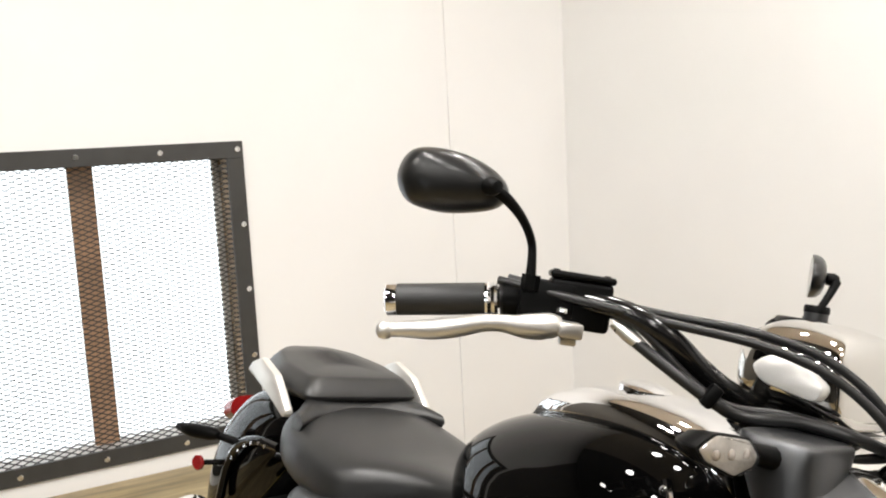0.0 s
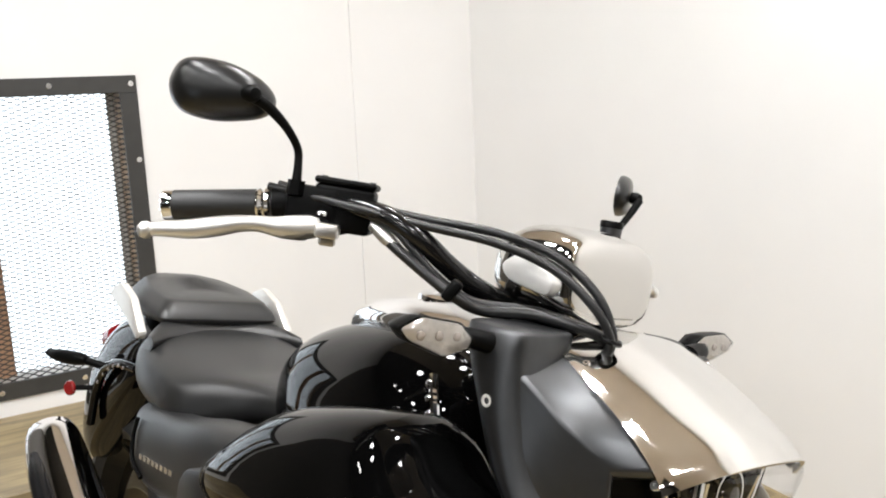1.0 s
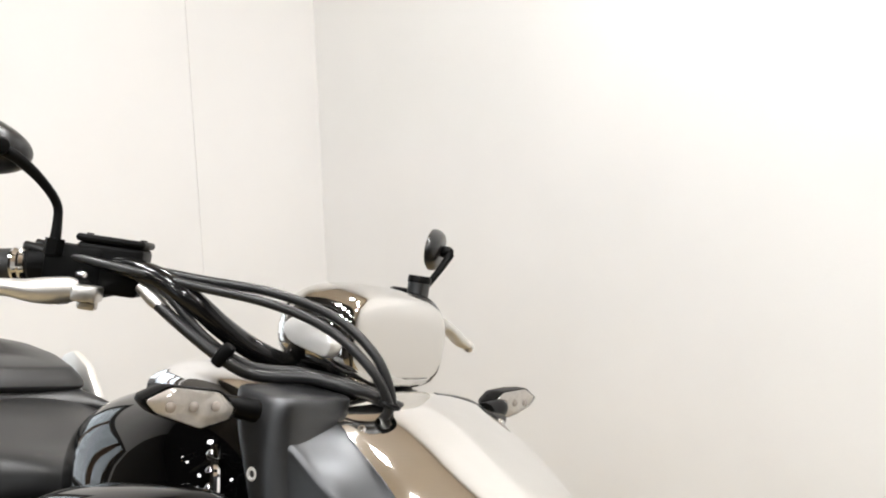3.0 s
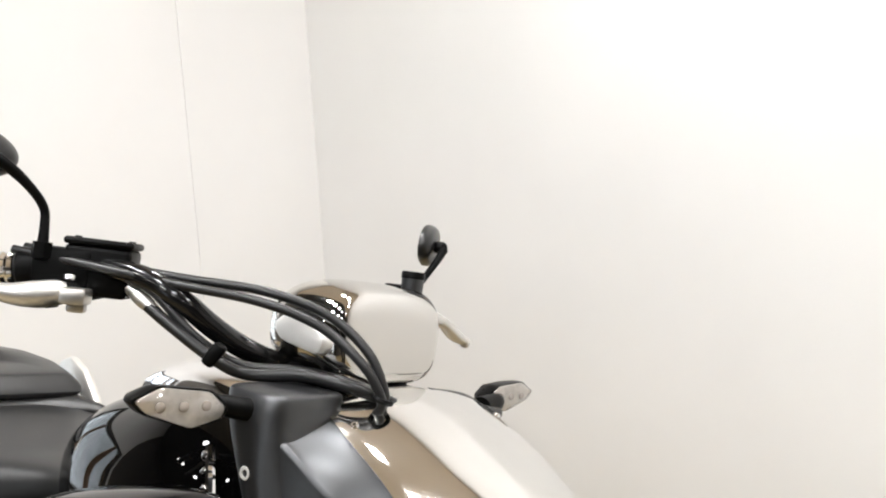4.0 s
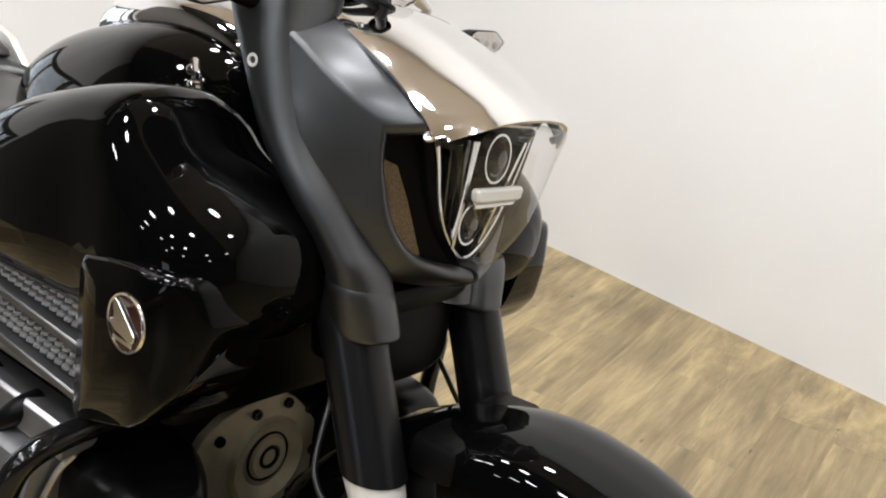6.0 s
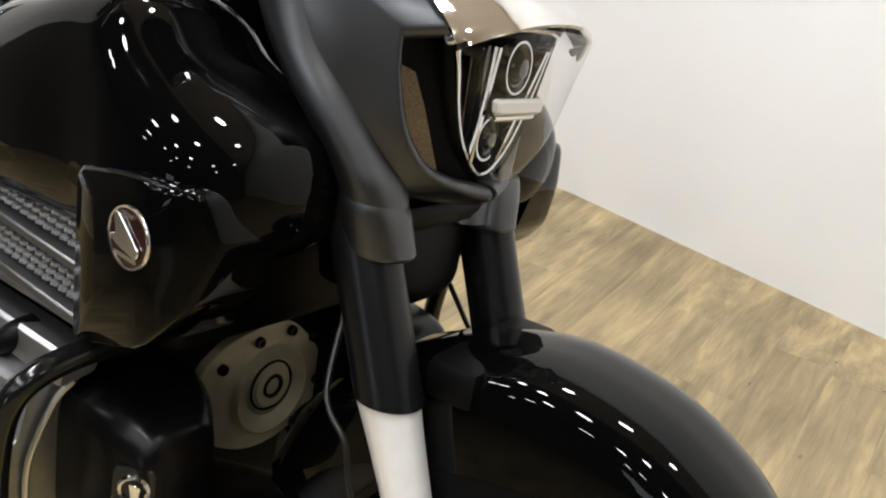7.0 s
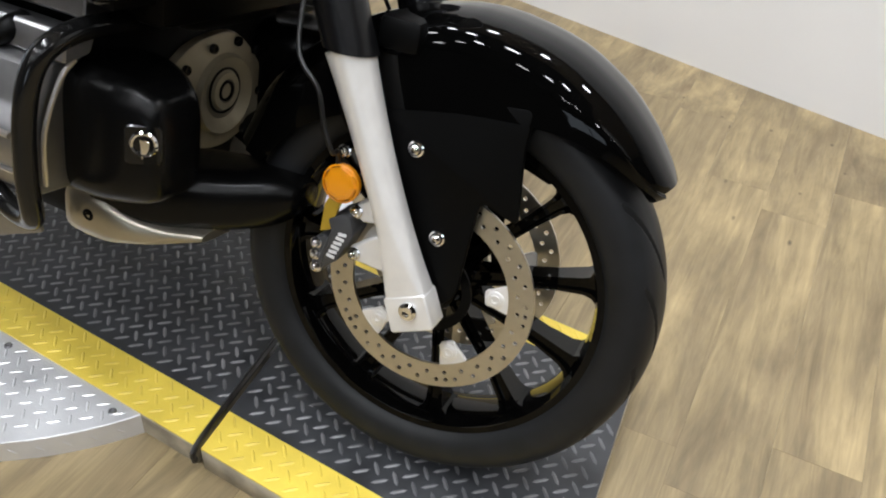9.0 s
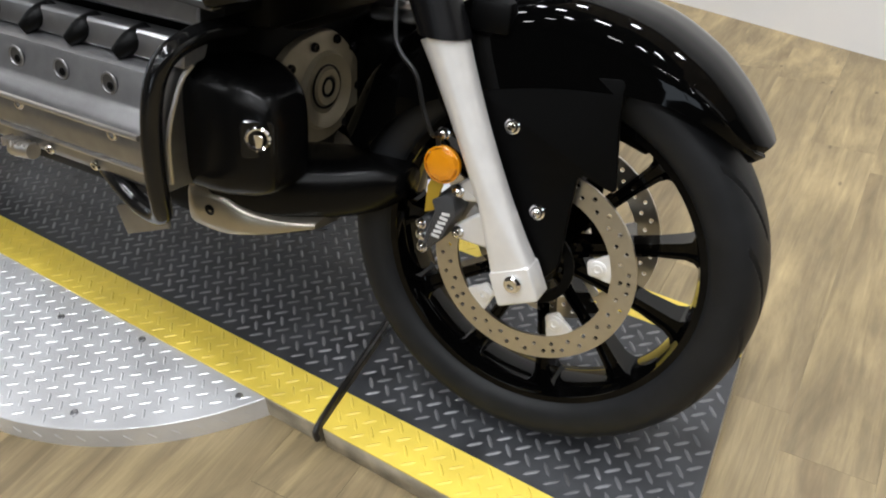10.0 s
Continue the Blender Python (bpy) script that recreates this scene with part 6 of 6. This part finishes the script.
def tread_bars(inside, y0, y1, x0, x1, z, k=1.0):
    """Raised lens-shaped bars, set crosswise in turn."""
    bm = bmesh.new()
    p, h = 0.0252, math.sqrt(0.5)
    n = int(((x1 - x0) + (y1 - y0)) / p) + 2
    for i in range(-n, n):
        for j in range(-n, n):
            x, y = x0 + (i - j) * p * h, y0 + (i + j) * p * h
            if not (x0 <= x <= x1 and y0 <= y <= y1 and inside(x, y)):
                continue
            a = radians(45) if (i + j) % 2 else radians(-45)
            c, s = math.cos(a), math.sin(a)
            lo = [(u * k, v * k) for u, v in ((-0.0148, 0), (-0.0080, -0.0032), (0.0080, -0.0032), (0.0148, 0), (0.0080, 0.0032), (-0.0080, 0.0032))]
            hi = [(-0.008 * k, 0), (0.008 * k, 0)]
            lv = [bm.verts.new((x + u * c - v * s, y + u * s + v * c, z)) for u, v in lo]
            hv = [bm.verts.new((x + u * c - v * s, y + u * s + v * c, z + 0.0018 * k)) for u, v in hi]
            for f in ((lv[0], lv[1], hv[0]), (lv[1], lv[2], hv[1], hv[0]), (lv[2], lv[3], hv[1]), (lv[3], lv[4], hv[1]), (lv[4], lv[5], hv[0], hv[1]), (lv[5], lv[0], hv[0])):
                bm.faces.new(f)
    return bm


def on_deck(x, y):
    if abs(x + 0.269 + HS * (y - 0.51)) < 0.018:
        return False
    return x < XE - ES * (y - 0.51) - 0.010


def quick(name, bm, mat, parent, label):
    me = bpy.data.meshes.new(name)
    bm.to_mesh(me)
    bm.free()
    me.materials.append(mat)
    ob = new(name, me)
    ob.parent = parent
    return tagged(ob, label, kind="stuff")


quick("tread", tread_bars(lambda x, y: on_deck(x, y) and 0.604 < y < 1.022, 0.60, 1.03, -2.0, XE, 0.0), PLATEBAR, lift, "raised black tread bars")
quick("tread", tread_bars(lambda x, y: on_deck(x, y) and 0.520 < y < 0.588, 0.51, 0.60, -2.0, XE, 0.0), YELLOW, lift, "raised yellow tread bars")
quick("tread", tread_bars(lambda x, y: on_deck(x, y) and 1.038 < y < 1.106, 1.03, 1.12, -2.0, XE, 0.0), YELLOW, lift, "raised yellow tread bars")
tie = moved(tube([(-0.266, 0.498, -0.02), (-0.268, 0.505, 0.004), (-0.286, 0.60, 0.009), (-0.323, 0.80, 0.009), (-0.360, 1.0, 0.008)], 0.0055, 8, 4), LIFT)
tagged(link_mesh("hinge_rod", tie, RUSTROD), "worn black hinge rod across the lift's joint", "rod")

table = thing("turntable", pose(-0.926, 0.802, 0), "round bare aluminium tread-plate turntable under the lift", "turntable")
tt_b = lathe([(0, -0.004), (0.6025, -0.004), (0.604, -0.0055), (0.604, FZ)], None, 128)
part("disc", tt_b, PLATE_ALU, table, "bare aluminium tread plate", 30)
quick("tread", moved(tread_bars(lambda x, y: (x + 0.926) ** 2 + (y - 0.802) ** 2 < 0.592 ** 2 and y < 0.502, 0.19, 0.51, -1.55, -0.3, -0.004, 0.85), Matrix.Translation((0.926, -0.802, 0))), PLATE_ALU, table, "raised aluminium tread bars")
quick("edge_tread", join(*[moved(tread_bars(lambda x, y: True, 0, 0.02, 0, 0.01, 0.0, 0.72), pose(0.6042 * math.cos(radians(a)), 0.6042 * math.sin(radians(a)), -0.042, 90, 0, a + 90) @ pose(0, 0.014, 0)) for a in range(180, 361, 4)]), PLATE_ALU, table, "tread bars on the rim")
for x, y in ((-0.706, 0.488), (-0.438, 0.490), (-0.90, 0.44), (-0.66, 0.30), (-1.15, 0.30)):
    part("rivet", bolt_head((x + 0.926, y - 0.802, -0.004), (0, 0, 1), 0.007, 0.004), CASTING, table)

# ---- plank floor ----
floor = tagged(new("floor"), "oak-look plank floor with worn joints", "floor", kind="structure")
ANG = 6.0
PW, PL = 0.152, 0.914
Mf = pose(0.3, 1.0, 0, 0, 0, ANG)


def plank_mesh():
    bm = box((-PW / 2 + 0.00015, -PL / 2 + 0.00015, FZ - 0.006), (PW / 2 - 0.00015, PL / 2 - 0.00015, FZ))
    return bm


planks = bmesh.new()
shared = None
rnd = random.Random(4)
count, far = 0, []
for i in range(-40, 50):
    off = rnd.random() * PL
    for j in range(-14, 5):
        m = Mf @ pose(i * PW, j * PL + off, 0)
        c = m.translation
        over = c.y + PL / 2 - wall_y(c.x) - 0.06
        if not (XW + 0.02 - PW < c.x < 7 and -9 < c.y and over < PL - 0.05):
            continue
        if over > 0:
            m = m @ pose(0, -over / 2, 0) @ Matrix.Diagonal((1, 1 - over / PL, 1, 1))
        if -2.2 < c.x < 1.7 and -0.6 < c.y and count < 300 and not (-2.0 < c.x < 0.1 and 0.75 < c.y < 0.9):
            if shared is None:
                ob = link_mesh("plank", plank_mesh(), FLOOR, floor, smooth=False)
                shared = ob.data
            else:
                ob = new("plank", shared)
                ob.parent = floor
            ob.matrix_local = m
            count += 1
        else:
            far.append(m)
fm = bpy.data.meshes.new("far_planks")
vv, ff = [], []
for m in far:
    b = len(vv)
    for u, v in ((-1, -1), (1, -1), (1, 1), (-1, 1)):
        vv.append(m @ Vector((u * (PW / 2 - 0.0006), v * (PL / 2 - 0.0006), FZ)))
    ff.append((b, b + 1, b + 2, b + 3))
fm.from_pydata(vv, [], ff)
fm.materials.append(FLOORFAR)
fo = new("far_planks", fm)
fo.parent = floor
tagged(fo, "oak-look planks", kind="stuff")
